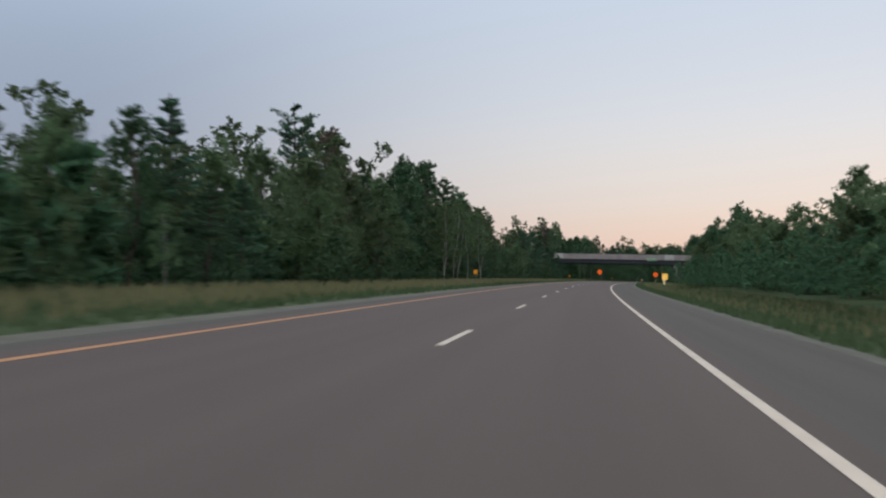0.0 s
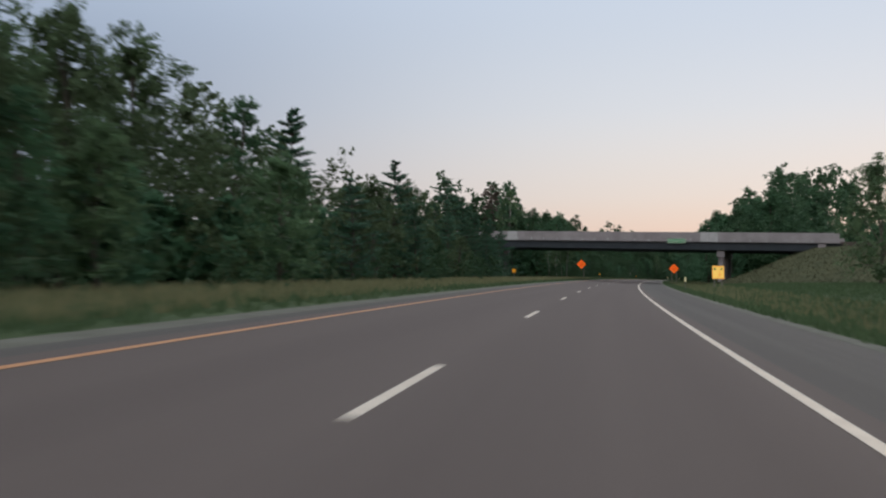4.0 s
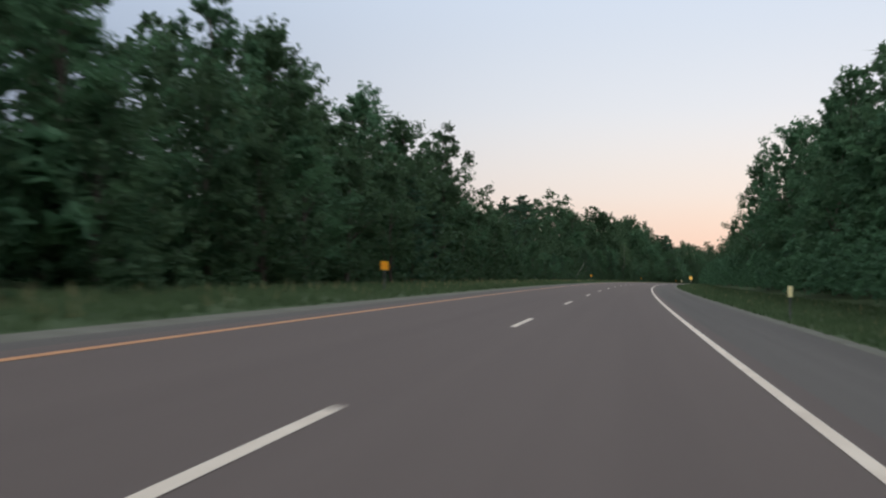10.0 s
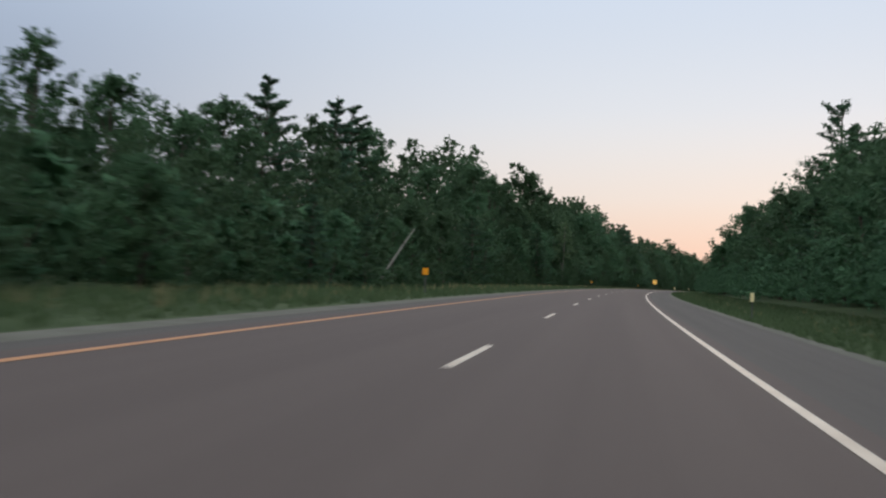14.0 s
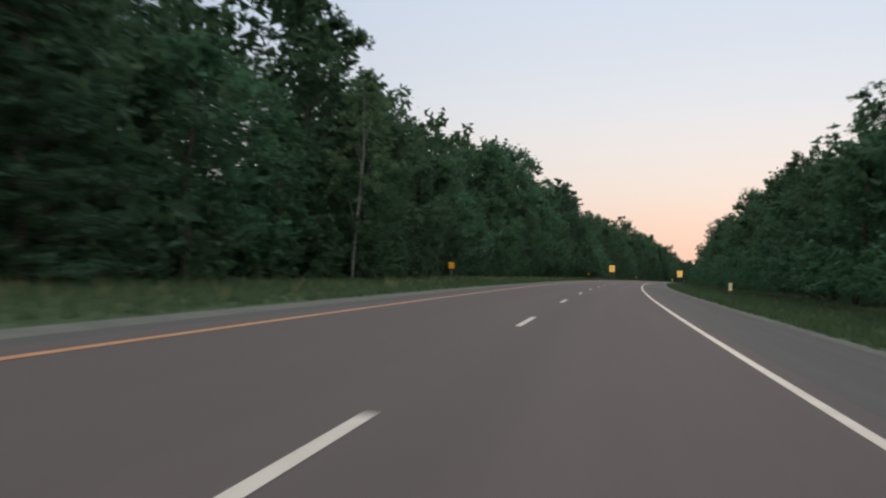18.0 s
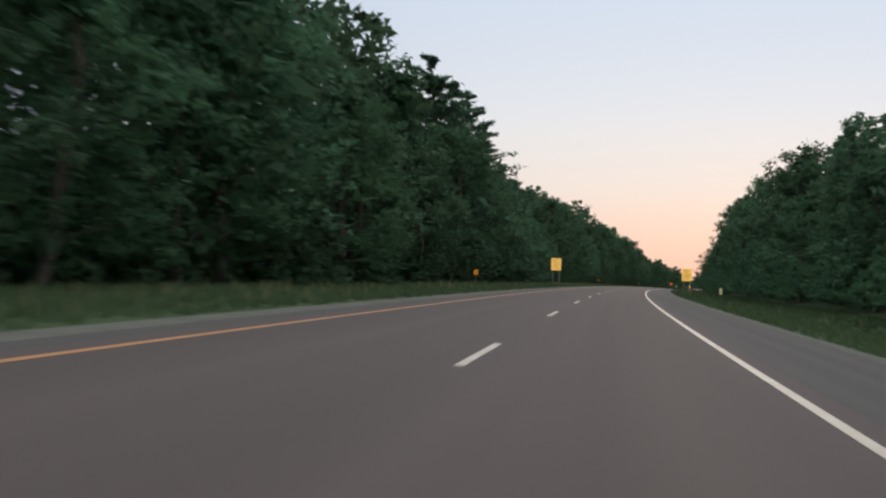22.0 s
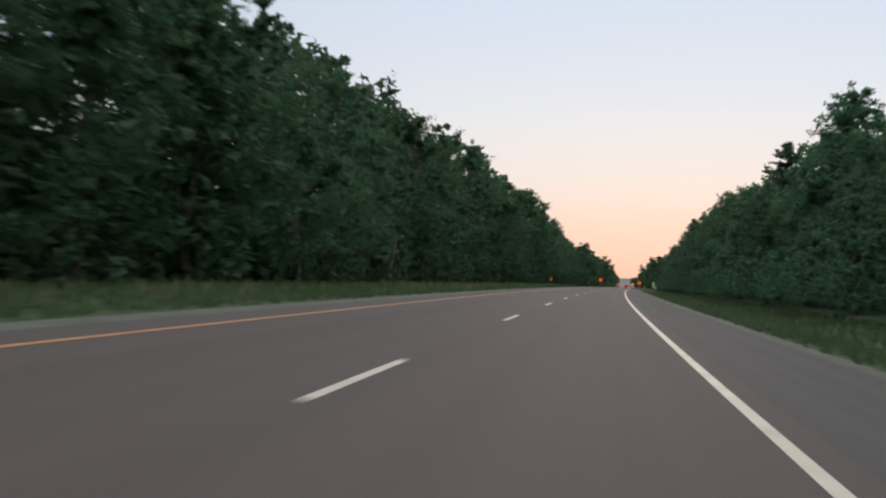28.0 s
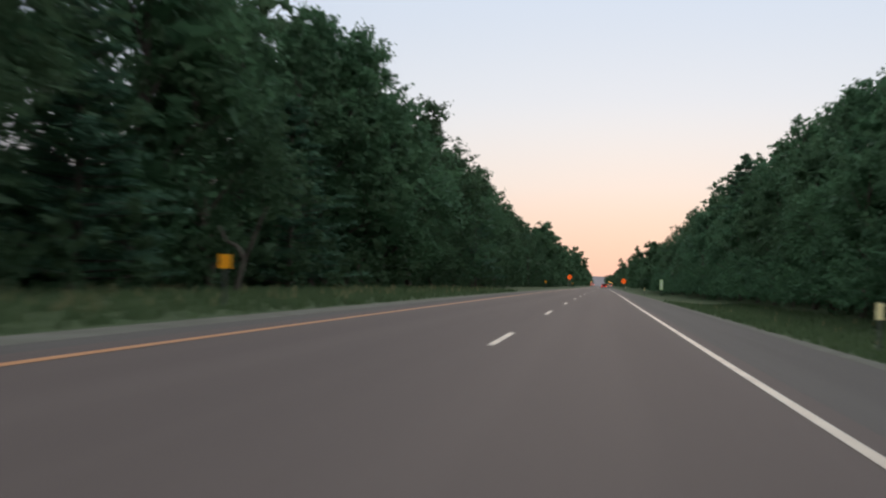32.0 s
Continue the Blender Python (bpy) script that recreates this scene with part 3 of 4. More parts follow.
# slim pale stems in front of the wood, before and past the overpass
for s, o, h in ((84.5, -13.2, 7.4), (86.0, -13.6, 8.0), (89.7, -13.2, 8.4), (92.8, -13.4, 8.8), (97.8, -13.1, 8.6), (105.6, -12.7, 8.4), (108.8, -13.3, 9.2),
                (273.3, -10.9, 7.6), (274.6, -11.8, 8.2), (276.0, -11.3, 8.0), (282, -13.6, 8.0), (561.5, -13.6, 12.0)):
    plant(aspens, s, o, h)
# dense small trees before the bank
for s, o, h in ((148, 15.6, 5.0), (152, 17.4, 5.8), (157, 19.4, 6.6), (163, 22.5, 7.2), (150, 21.0, 6.8), (158, 25.5, 8.0), (144, 18.5, 6.2), (140, 16.0, 5.8),
                (146, 14.4, 4.6), (139, 13.6, 5.6), (133, 13.4, 6.2), (127, 13.4, 6.4), (167, 28.5, 9.2), (172, 33.0, 10.4), (160, 31.0, 9.4), (150, 27.0, 8.4)):
    plant(broad, s, o, h, wide=1.2)
# tall crowns that show over the overpass, and the big pines before it
for s, o, h, k in ((284, -37.0, 15.6, "O"), (285, -32.5, 16.6, "O"), (284, -28.6, 16.4, "O"), (285, -24.8, 18.4, "R"), (284, -22.0, 18.6, "O"), (286, -18.8, 13.6, "O"),
                   (288, -18.0, 10.6, "B"), (303, 13.6, 12.2, "B"), (290, 18.2, 14.0, "B"), (292, 22.0, 15.4, "B"), (300, 27.0, 17.4, "B"), (303, 33.0, 18.6, "B"), (306, 39.0, 20.0, "B"),
                   (206, -16.8, 7.0, "P"), (211, -16.0, 6.4, "P"), (217, -16.2, 7.6, "P"), (222, -15.6, 6.8, "P"), (227, -16.2, 7.8, "P"), (233, -17.4, 7.2, "P"), (238, -18.6, 6.6, "P"), (241, -20.8, 8.8, "P"), (245.5, -22.6, 8.2, "B"), (240.5, -17.4, 5.2, "P"), (248.5, -26.5, 7.6, "O"), (242, -26.5, 8.6, "P"), (247, -20.5, 4.6, "P"), (213, -18.8, 8.0, "P"), (224, -18.8, 8.2, "P"), (230, -19.0, 9.0, "P")):
    plant(KINDS[k], s, o, h)


def woods(name, label, spots, size, count, clumps, leaf):
    """A belt of woodland behind the front row, as one mass."""
    protos = [broadleaf_shape(rng, H0, 0.3, 0.05, clumps, 5, count, size, 17, size * 1.25, lobe=0.13) for _ in range(3)]
    vs, fs, at = [], [], 0
    for s, o, h in spots:
        v, f = protos[rng.integers(3)][1]
        a = rng.random() * 6.283
        c, n = np.cos(a), np.sin(a)
        k = h / H0
        r = v @ np.array([[c, n, 0], [-n, c, 0], [0, 0, 1]]) * k
        vs.append(r + road(s, o, 0.3))
        fs.append(np.asarray(f) + at)
        at += len(v)
    v, f = np.concatenate(vs), np.concatenate(fs)
    me = bpy.data.meshes.new(name)
    me.vertices.add(len(v))
    me.vertices.foreach_set("co", v.ravel())
    me.loops.add(f.size)
    me.loops.foreach_set("vertex_index", f.ravel())
    me.polygons.add(len(f))
    me.polygons.foreach_set("loop_start", np.arange(len(f)) * 3)
    me.materials.append(leaf)
    me.update(calc_edges=True)
    me.validate()
    return tagged(new(name, me), label, "woodland", kind="stuff")


for side, tag, tall in ((-1, "left", LEFT_TALL), (1, "right", RIGHT_TALL)):
    near, far, low = [], [], []
    for s in np.arange(-30, 1180, 5.4):
        e = edge_right(s)
        for o, k in (((17.5, 0.78), (20.5, 0.86), (26, 0.89), (35, 0.86)) if side < 0 else ((e + 1.5, 0.78), (e + 4, 0.84), (e + 9, 0.86), (e + 18, 0.84))):
            if clear(s, side * o):
                near.append((s + rng.normal(0, 2), side * (o + rng.normal(0, 1.2)), max(5.0 if s > 33 else 3.2, skyline(tall, s) * o * k * (0.82 + 0.22 * rng.random()))))
    for s in np.arange(1130, 2300, 11.0):
        for o in ((15, 22) if side < 0 else (13.5, 20)):
            far.append((s + rng.normal(0, 3), side * (o + rng.normal(0, 1.5)), (15 if side < 0 else 13) * (0.75 + 0.35 * rng.random())))
    for s in np.arange(-25, 1150, 2.2):
        o = (13.4 if side < 0 else 10.2) + rng.normal(0, 0.8) + (2.0 * noise.noise((s * 0.03, side, 3)))
        if side < 0 and 80 < s < 116:
            o += 1.7
        if clear(s, side * o):
            low.append((s, side * (o if side < 0 else max(o, 9.5)), 1.0 + 2.4 * rng.random()))
            if side > 0:
                low.append((s + 1.0, max(o, 9.5) + 1.6, 1.4 + 2.6 * rng.random()))
    deep = [(s + rng.normal(0, 1), side * (o + rng.normal(0, 0.6)), (3.2 if o < 40 else 6.5) + 2.4 * rng.random())
            for s in np.arange(-32, 1160, 3.4) for o in ((18.5, 24.0, 31.0, 42.0) if side < 0 else (17.5, 22.5, 30.0, 41.0)) if clear(s, side * o)]
    woods("thicket_" + tag, "dim thicket deeper in the wood", deep, 1.3, 2, 7, LEAF_A)
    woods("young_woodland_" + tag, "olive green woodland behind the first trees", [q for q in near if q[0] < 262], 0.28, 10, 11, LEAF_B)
    woods("woodland_" + tag, "deep green woodland behind the first trees", [q for q in near if q[0] >= 262], 0.28, 10, 11, LEAF_A)
    woods("distant_woodland_" + tag, "far dark woodland along the road", far, 0.6, 8, 12, LEAF_A)
    woods("undergrowth_" + tag, "low dark shrubs under the wood's edge", low, 0.5, 9, 8, LEAF_A)
    outer = [(s + rng.normal(0, 2.5), side * (o + rng.normal(0, 2.5)), (11 if o < 60 else 14) * (0.75 + 0.4 * rng.random()))
             for s in np.arange(-40, 1180, 9.5) for o in np.arange(52, 150, 10.5) if not 205 < s < 315]
    woods("outer_woodland_" + tag, "deep woodland away from the road", outer, 1.6, 2, 8, LEAF_A)


# far ridge that closes the view at the road's end; its haze is pale colour and glow
ridge_o = np.arange(-900, 901, 20.0)
ridge_top = [23.5 + 3.0 * noise.noise((o * 0.004, 7.0, 0)) + 1.6 * noise.noise((o * 0.03, 2.0, 0)) + 0.8 * noise.noise((o * 0.11, 4.0, 0)) for o in ridge_o]
ridge_foot, ridge_back = road(2900.0, ridge_o, -8.0), road(2990.0, ridge_o, -8.0)
crest = road(2930.0, ridge_o, 0.0)
crest[:, 2] = ridge_top
n = len(ridge_o)
PAINTED_HAZE = mat("wooded_ridge_painted_haze", (0.17, 0.155, 0.16), (0.21, 0.19, 0.195), 0.95, 0.01, 0.05, 0, gloss=0.0, glow=0.35)
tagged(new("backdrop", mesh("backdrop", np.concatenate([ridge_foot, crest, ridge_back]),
                            [(k * n + i, k * n + i + 1, (k + 1) * n + i + 1, (k + 1) * n + i) for k in (0, 1) for i in range(n - 1)], PAINTED_HAZE, True)),
       "low wooded ridge with blue-grey evening haze painted in", "distant ridge", kind="structure")

# ---- overpass ----
SKEW = 13.0
bx, by, bz = road(255.5, 0.0)
BR = pose(bx, by, bz - 0.08, 0, 1.65, heading(255.5) - SKEW)
DEEP = 13.7
bridge = thing("overpass", "grey concrete road overpass on round columns", "bridge", m=BR)
part("deck", box(-50, 28.7, 0.35, DEEP, 6.15, 6.45), CONCRETE, bridge)
for y0, y1 in ((0.0, 0.35), (DEEP, DEEP + 0.35)):
    part("parapet", box(-50, 28.7, y0, y1, 6.2, 7.6, 0.03), CONCRETE, bridge)
for x0, x1 in ((-19.6, -18.0), (10.25, 11.45), (11.5, 12.68)):
    part("joint_panel", box(x0, x1, -0.012, 0.1, 6.23, 7.58), CONCRETE_PALE, bridge, "paler patched concrete joint panel")
part("roadway", box(-50, 28.7, 0.36, DEEP - 0.01, 6.452, 6.5), ASPHALT, bridge, "asphalt deck surface")
for k in range(7):
    y = 0.5 + k * 2.1
    g = box(-36, 29, y - 0.02, y + 0.02, 5.16, 6.15)
    box(-36, 29, y - 0.2, y + 0.2, 5.1, 5.16, bm=g)
    box(-36, 29, y - 0.2, y + 0.2, 6.09, 6.15, bm=g)
    for x in np.arange(-35, 29, 3.0 if k else 99.0):
        box(x - 0.01, x + 0.01, y - 0.18, y + 0.18, 5.16, 6.09, bm=g)
    part("girder", g, STEEL_DARK, bridge, "dark steel girder")
# the piers stand along the road, askew under the deck
for px, py, askew in ((-22.5, 1.45, SKEW), (13.0, 0.8, SKEW - 9.5)):
    pier = pose(px, py, 0, 0, 0, askew)
    part("pier_cap", box(-0.54, 0.54, 0.0, 12.7, 4.1, 5.03, 0.04), CONCRETE, bridge).matrix_basis = pier
    for y in (1.2, 6.35, 11.5):
        part("column", rod((0, y, -0.6), (0, y, 4.11), 0.46, 0.44, 22), CONCRETE, bridge).matrix_basis = pier
    for y in np.arange(0.9, 12.4, 2.2):
        part("bearing", box(-0.2, 0.2, y - 0.2, y + 0.2, 5.028, 5.11), STEEL_DARK, bridge, "steel bearing under a girder").matrix_basis = pier
for sgn, x0 in ((-1, -35.0), (1, 26.0)):
    part("abutment", box(min(x0, x0 + sgn), max(x0, x0 + sgn), 0.2, DEEP + 0.1, 2.5, 6.14), CONCRETE, bridge)
# a small solar panel strapped to the first column, with its battery box
gear = thing("solar_panel", "tilted dark blue solar panel strapped to an overpass column", "solar panel", m=BR @ pose(-22.5, 1.45, 0, 0, 0, SKEW))
tilt = pose(0.1, 0.5, 2.5, 50, -14, 0)
part("cell_sheet", box(-0.62, 0.62, -0.36, 0.36, -0.01, 0.012), PANEL, gear, "dark blue glassy cell sheet").matrix_basis = tilt
for x0, x1, y0, y1 in ((-0.65, 0.65, -0.39, -0.36), (-0.65, 0.65, 0.36, 0.39), (-0.65, -0.62, -0.36, 0.36), (0.62, 0.65, -0.36, 0.36)):
    part("frame_bar", box(x0, x1, y0, y1, -0.02, 0.02), GALV, gear, "aluminium frame bar").matrix_basis = tilt
part("bracket", rod((0.08, 0.52, 2.42), (0.02, 0.8, 2.2), 0.03, 0.03, 8), GALV, gear)
part("battery_box", box(-0.2, 0.22, 0.5, 0.74, 1.75, 2.15, 0.02), STEEL_DARK, gear, "dark steel battery box")
for z in (1.85, 2.2):
    strap = bmesh.new()
    bmesh.ops.create_cone(strap, cap_ends=False, segments=22, radius1=0.475, radius2=0.475, depth=0.05, matrix=Matrix.Translation((0, 1.2, z)))
    part("strap", strap, GALV, gear, "steel strap round the column")
# concrete block at the foot of the middle column
block = thing("concrete_block", "pale rough concrete block at the foot of an overpass column", "concrete block", m=BR @ pose(-22.5, 1.45, 0, 0, 0, SKEW))
part("body", box(-0.95, 0.4, 5.0, 5.85, -0.1, 0.95, 0.05), CONCRETE_PALE, block)
# lime washed out of the parapet's joints and drain holes
streak_rng = np.random.default_rng(31)
for x in np.arange(-30, 26, 2.05):
    if streak_rng.random() < 0.8:
        x += streak_rng.normal(0, 0.12)
        w, h, top = 0.05 + 0.08 * streak_rng.random(), 0.14 + 0.3 * streak_rng.random(), 6.24 + 0.1 * streak_rng.random()
        stain = bmesh.new()
        rim = [stain.verts.new(v) for v in ((x - w, -0.004, top + h * 0.5), (x - w * 0.4, -0.004, top + h), (x + w * 0.5, -0.004, top + h * 0.9), (x + w, -0.004, top + h * 0.3), (x + w * 0.3, -0.004, top), (x - w * 0.5, -0.004, top + 0.01))]
        stain.faces.new(rim[::-1])
        part("lime_stain", stain, CONCRETE_PALE, bridge, "pale lime stain on the parapet")


BANK_SPOTS = {}


def bank(sgn, foot, top, end, name):
    """Grassed earth bank that carries the side road up to the overpass; its toe flares out towards the verge."""
    vs, fs = [], []
    xs = [foot, foot + (top - foot) * 0.45, top, top + 12, end]
    zs = [-0.5, 2.2, 5.5, 6.0, 6.1]
    out = [3.0, 10.0, 17.0, 20.0, 20.0]
    for x, z, w in zip(xs, zs, out):
        back = DEEP + 0.3
        for y, up in ((-w, -0.7), (-w * 0.55, -0.5 + (z + 0.5) * 0.26), (-0.5, z), (back + 0.5, z), (back + w * 0.55, -0.5 + (z + 0.5) * 0.26), (back + w, -0.7)):
            vs.append((sgn * x, y, up))
    for i in range(4):
        for j in range(5):
            q = (i * 6 + j, i * 6 + j + 1, i * 6 + j + 7, i * 6 + j + 6)
            fs.append(q if sgn > 0 else q[::-1])
    me = mesh(name, vs, fs, BANK_GRASS, True)
    bm = bmesh.new()
    bm.from_mesh(me)
    bmesh.ops.subdivide_edges(bm, edges=bm.edges[:], cuts=5, use_grid_fill=True)
    for v in bm.verts:
        v.co.z += 0.25 * noise.noise(v.co * 0.25)
    bmesh.ops.recalc_face_normals(bm, faces=bm.faces[:])
    bm.to_mesh(me)
    bm.free()
    ob = tagged(new(name, me), "grassed earth bank beside the overpass", "bank", kind="structure")
    ob.matrix_world = BR
    BANK_SPOTS[name] = [tuple(BR @ (me.vertices[p.vertices[0]].co * (1 - a) * (1 - b) + me.vertices[p.vertices[1]].co * a * (1 - b) + me.vertices[p.vertices[2]].co * a * b + me.vertices[p.vertices[3]].co * (1 - a) * b))
                        for p in me.polygons if abs(p.center.x) < 62 for a, b in np.random.default_rng(p.index).random((max(4, min(90, int(p.area * 9))), 2))]
    return ob


bank(1, 11.0, 25.5, 110, "bank_right")
bank(-1, 24.5, 36.0, 110, "bank_left")
for tag, x0, x1 in (("side_road_left", -109, -50), ("side_road_right", 28.7, 109)):
    bm = box(x0, x1, 1.5, DEEP - 1.2, 5.6, 6.49)
    me = bpy.data.meshes.new(tag)
    bm.to_mesh(me)
    bm.free()
    me.materials.append(ASPHALT)
    side = tagged(new(tag, me), "asphalt side road that leads onto the overpass", "road", kind="structure")
    side.matrix_world = BR


# ---- signs ----
def rounded_plate(w, h, r, thick=0.006, turn=0.0):
    """An upright sheet in the x-z plane, facing -y."""
    pts = []
    for cx, cz, a0 in ((w / 2 - r, h / 2 - r, 0), (-w / 2 + r, h / 2 - r, 90), (-w / 2 + r, -h / 2 + r, 180), (w / 2 - r, -h / 2 + r, 270)):
        for a in (0, 30, 60, 90):
            t = radians(a0 + a)
            pts.append((cx + r * math.cos(t), cz + r * math.sin(t)))
    bm = bmesh.new()
    c, s = math.cos(turn), math.sin(turn)
    vs = [bm.verts.new((c * x - s * z, 0, s * x + c * z)) for x, z in pts]
    f = bm.faces.new(vs)
    got = bmesh.ops.extrude_face_region(bm, geom=[f])
    bmesh.ops.translate(bm, verts=[v for v in got["geom"] if isinstance(v, bmesh.types.BMVert)], vec=(0, thick, 0))
    bmesh.ops.recalc_face_normals(bm, faces=bm.faces[:])
    return bm


def ring_plate(w, h, r, edge, y, turn=0.0):
    """A thin border just in front of a plate."""
    bm = bmesh.new()
    loops = []
    c, s = math.cos(turn), math.sin(turn)
    for k in (0, edge):
        loop = []
        for cx, cz, a0 in ((1, 1, 0), (-1, 1, 90), (-1, -1, 180), (1, -1, 270)):
            for a in (0, 30, 60, 90):
                t = radians(a0 + a)
                x = cx * (w / 2 - r) + max(r - k, 0.004) * math.cos(t) - (cx * (k - r) if k > r else 0)
                z = cz * (h / 2 - r) + max(r - k, 0.004) * math.sin(t) - (cz * (k - r) if k > r else 0)
                loop.append(bm.verts.new((c * x - s * z, y, s * x + c * z)))
        loops.append(loop)
    n = len(loops[0])
    for i in range(n):
        bm.faces.new((loops[0][i], loops[0][(i + 1) % n], loops[1][(i + 1) % n], loops[1][i]))
    return bm


def words(text, height, x, y, z, material, parent, name="lettering", wide=None):
    """Lettering in the x-z plane, facing -y, centred on x."""
    cu = bpy.data.curves.new(name, "FONT")
    cu.body, cu.size, cu.align_x, cu.align_y, cu.extrude = text, height * 1.4, "CENTER", "CENTER", 0.001
    cu.offset = height * 0.02
    ob = bpy.data.objects.new(name, cu)
    scene.collection.objects.link(ob)
    me = bpy.data.meshes.new_from_object(ob.evaluated_get(bpy.context.evaluated_depsgraph_get()))
    bpy.data.objects.remove(ob)
    me.materials.clear()
    me.materials.append(material)
    got = new(name, me)
    got.parent = parent
    w = max((v.co.x for v in me.vertices), default=1) - min((v.co.x for v in me.vertices), default=0)
    k = min(1.0, wide / w) if wide else 1.0
    got.matrix_basis = pose(x, y, z, 90, 0, 0) @ Matrix.Diagonal((k, 1, 1, 1))
    return got


def stand(s, o, up):
    return pose(*road(s, o, up), 0, 0, heading(s))


def post(x, z0, z1, parent, half=0.07):
    part("post", box(x - half, x + half, 0.01, 0.01 + 2 * half, z0, z1, 0.008), WOOD, parent, "weathered square timber post")


def diamond_sign(s, o, up, centre, lines, posts):
    t = thing("diamond_sign", "orange diamond roadwork sign on timber posts", "road sign", "roadwork signs", m=stand(s, o, up))
    for x in posts:
        post(x, -0.15, centre + 0.25, t)
    p = part("plate", rounded_plate(1.22, 1.22, 0.05, turn=radians(45)), ORANGE, t, "fluorescent orange diamond plate, headlight return added as glow")
    p.matrix_basis = pose(0, 0, centre)
    part("border", ring_plate(1.16, 1.16, 0.04, 0.02, -0.004, radians(45)), BLACK, p)
    for i, w in enumerate(lines):
        words(w, 0.15, 0, -0.003, 0.24 * (len(lines) - 1) / 2 - 0.24 * i, BLACK, p)
    for x in posts:
        for z in (-0.3, 0.18):
            part("bolt", rod((x, -0.012, z), (x, 0.0, z), 0.012, 0.012, 8), GALV, p, "steel bolt head")
    return t


diamond_sign(288, -9.67, 0.38, 2.74, ["ROAD", "WORK", "AHEAD"], (0.45,))
diamond_sign(287.5, 6.95, -0.42, 2.72, ["ROAD", "WORK", "AHEAD"], (-0.38, 0.42))


def panel_sign(s, o, up, centre, w, h, lines, size, label, name="panel_sign"):
    t = thing(name, label, "road sign", "roadwork signs", m=stand(s, o, up))
    for x in (-w * 0.32, w * 0.32):
        post(x, -0.15, centre + h * 0.3, t)
    p = part("plate", rounded_plate(w, h, 0.05), YELLOW, t, "orange reflective plate, headlight return added as glow")
    p.matrix_basis = pose(0, 0, centre)
    part("border", ring_plate(w - 0.06, h - 0.06, 0.04, 0.018, -0.004), BLACK, p)
    for i, x in enumerate(lines):
        words(x, size, 0, -0.003, h * (0.40 - 0.8 * (i + 0.5) / len(lines)), BLACK, p, wide=w * 0.84)
    for x in (-w * 0.32, w * 0.32):
        for z in (-h * 0.42, h * 0.24):
            part("bolt", rod((x, -0.012, z), (x, 0.0, z), 0.012, 0.012, 8), GALV, p, "steel bolt head")
    return t


LAW = ["INJURE /", "KILL A", "WORKER", "$7500 +", "15 YEARS"]
panel_sign(750, -9.8, 0.4, 2.74, 1.3, 1.58, LAW, 0.15, "orange work-zone law sign on timber posts")
panel_sign(747.5, 6.64, -0.4, 2.57, 1.22, 1.52, LAW, 0.15, "orange work-zone law sign on timber posts")


def delineator(s, o, up, high, w, h, material, label):
    t = thing("delineator_post", label, "delineator", "delineator posts", m=stand(s, o, up))
    g = box(-0.03, 0.03, 0.0, 0.006, -0.2, high, 0.0)
    box(-0.03, -0.022, 0.0, 0.03, -0.2, high, bm=g)
    box(0.022, 0.03, 0.0, 0.03, -0.2, high, bm=g)
    part("post", g, GALV, t)
    part("reflector", rounded_plate(w, h, 0.015), material, t, "reflective plate").matrix_basis = pose(0, -0.008, high - h / 2)
    return t


for s, o in ((74.1, -8.85), (197.2, -9.1), (319.5, -8.65), (443.4, -9.05), (562.9, -8.55), (686.6, -9.0), (810.3, -8.8), (934.0, -8.7), (1056.8, -8.8), (1179.6, -8.8)):
    delineator(s, o, 0.37, 1.2, 0.3, 0.33, AMBER, "amber reflector plate on a slim steel post in the median grass")
for s, o in ((73.3, 5.7), (196.4, 5.7), (318.3, 5.7), (441.0, 5.65), (561.0, 5.45), (686.2, 5.9), (810.0, 5.8), (935.5, 6.0), (1057.0, 6.0), (1180.0, 6.0)):
    delineator(s, o, -0.3, 1.14, 0.16, 0.38, PALE_REFLECTOR, "pale yellow reflector plate on a slim steel post beside the shoulder")


# leaning pale stem in the wood's edge
lean = thing("leaning_birch", "bare pale birch stem leaning at the wood's edge", "tree", m=pose(*road(446, -12.3, 0.35), 0, 0, heading(446)))
lv, lf = tube([(0, 0, -0.1), (0.55, 0.3, 1.1), (1.2, 0.8, 2.3), (1.75, 1.2, 3.3)], [0.075, 0.065, 0.05, 0.03], 8)
part("stem", mesh("stem", lv, lf, BIRCH, True), BIRCH, lean)

# dead stems at the foot of the wood
snag = thing("dead_snag", "broken grey dead trunk standing at the wood's edge", "tree", m=pose(*road(854.2, -12.5, 0.35), 0, 0, heading(854)))
part("stem", mesh("stem", *tube([(0, 0, -0.1), (0.08, 0, 1.0), (0.22, 0.05, 2.1), (0.34, 0.1, 2.9)], [0.14, 0.12, 0.11, 0.08], 9), BARK, True), BARK, snag)
fork = thing("forked_snag", "crooked grey dead trunk with two forks at the wood's edge", "tree", m=pose(*road(945, -12.9, 0.35), 0, 0, heading(945)))
for name, pts, rs in (("stem", [(0, 0, -0.1), (0.12, 0, 0.6), (0.3, 0, 1.3)], [0.12, 0.1, 0.09]),
                      ("limb", [(0.3, 0, 1.3), (0.0, 0.1, 1.75), (-0.45, 0.15, 1.95), (-0.8, 0.2, 2.5)], [0.085, 0.07, 0.055, 0.03]),
                      ("limb", [(0.3, 0, 1.28), (0.62, -0.1, 1.9), (0.85, -0.1, 2.6), (1.15, -0.1, 3.2)], [0.08, 0.065, 0.05, 0.03])):
    part(name, mesh(name, *tube(pts, rs, 8), BARK, True), BARK, fork)

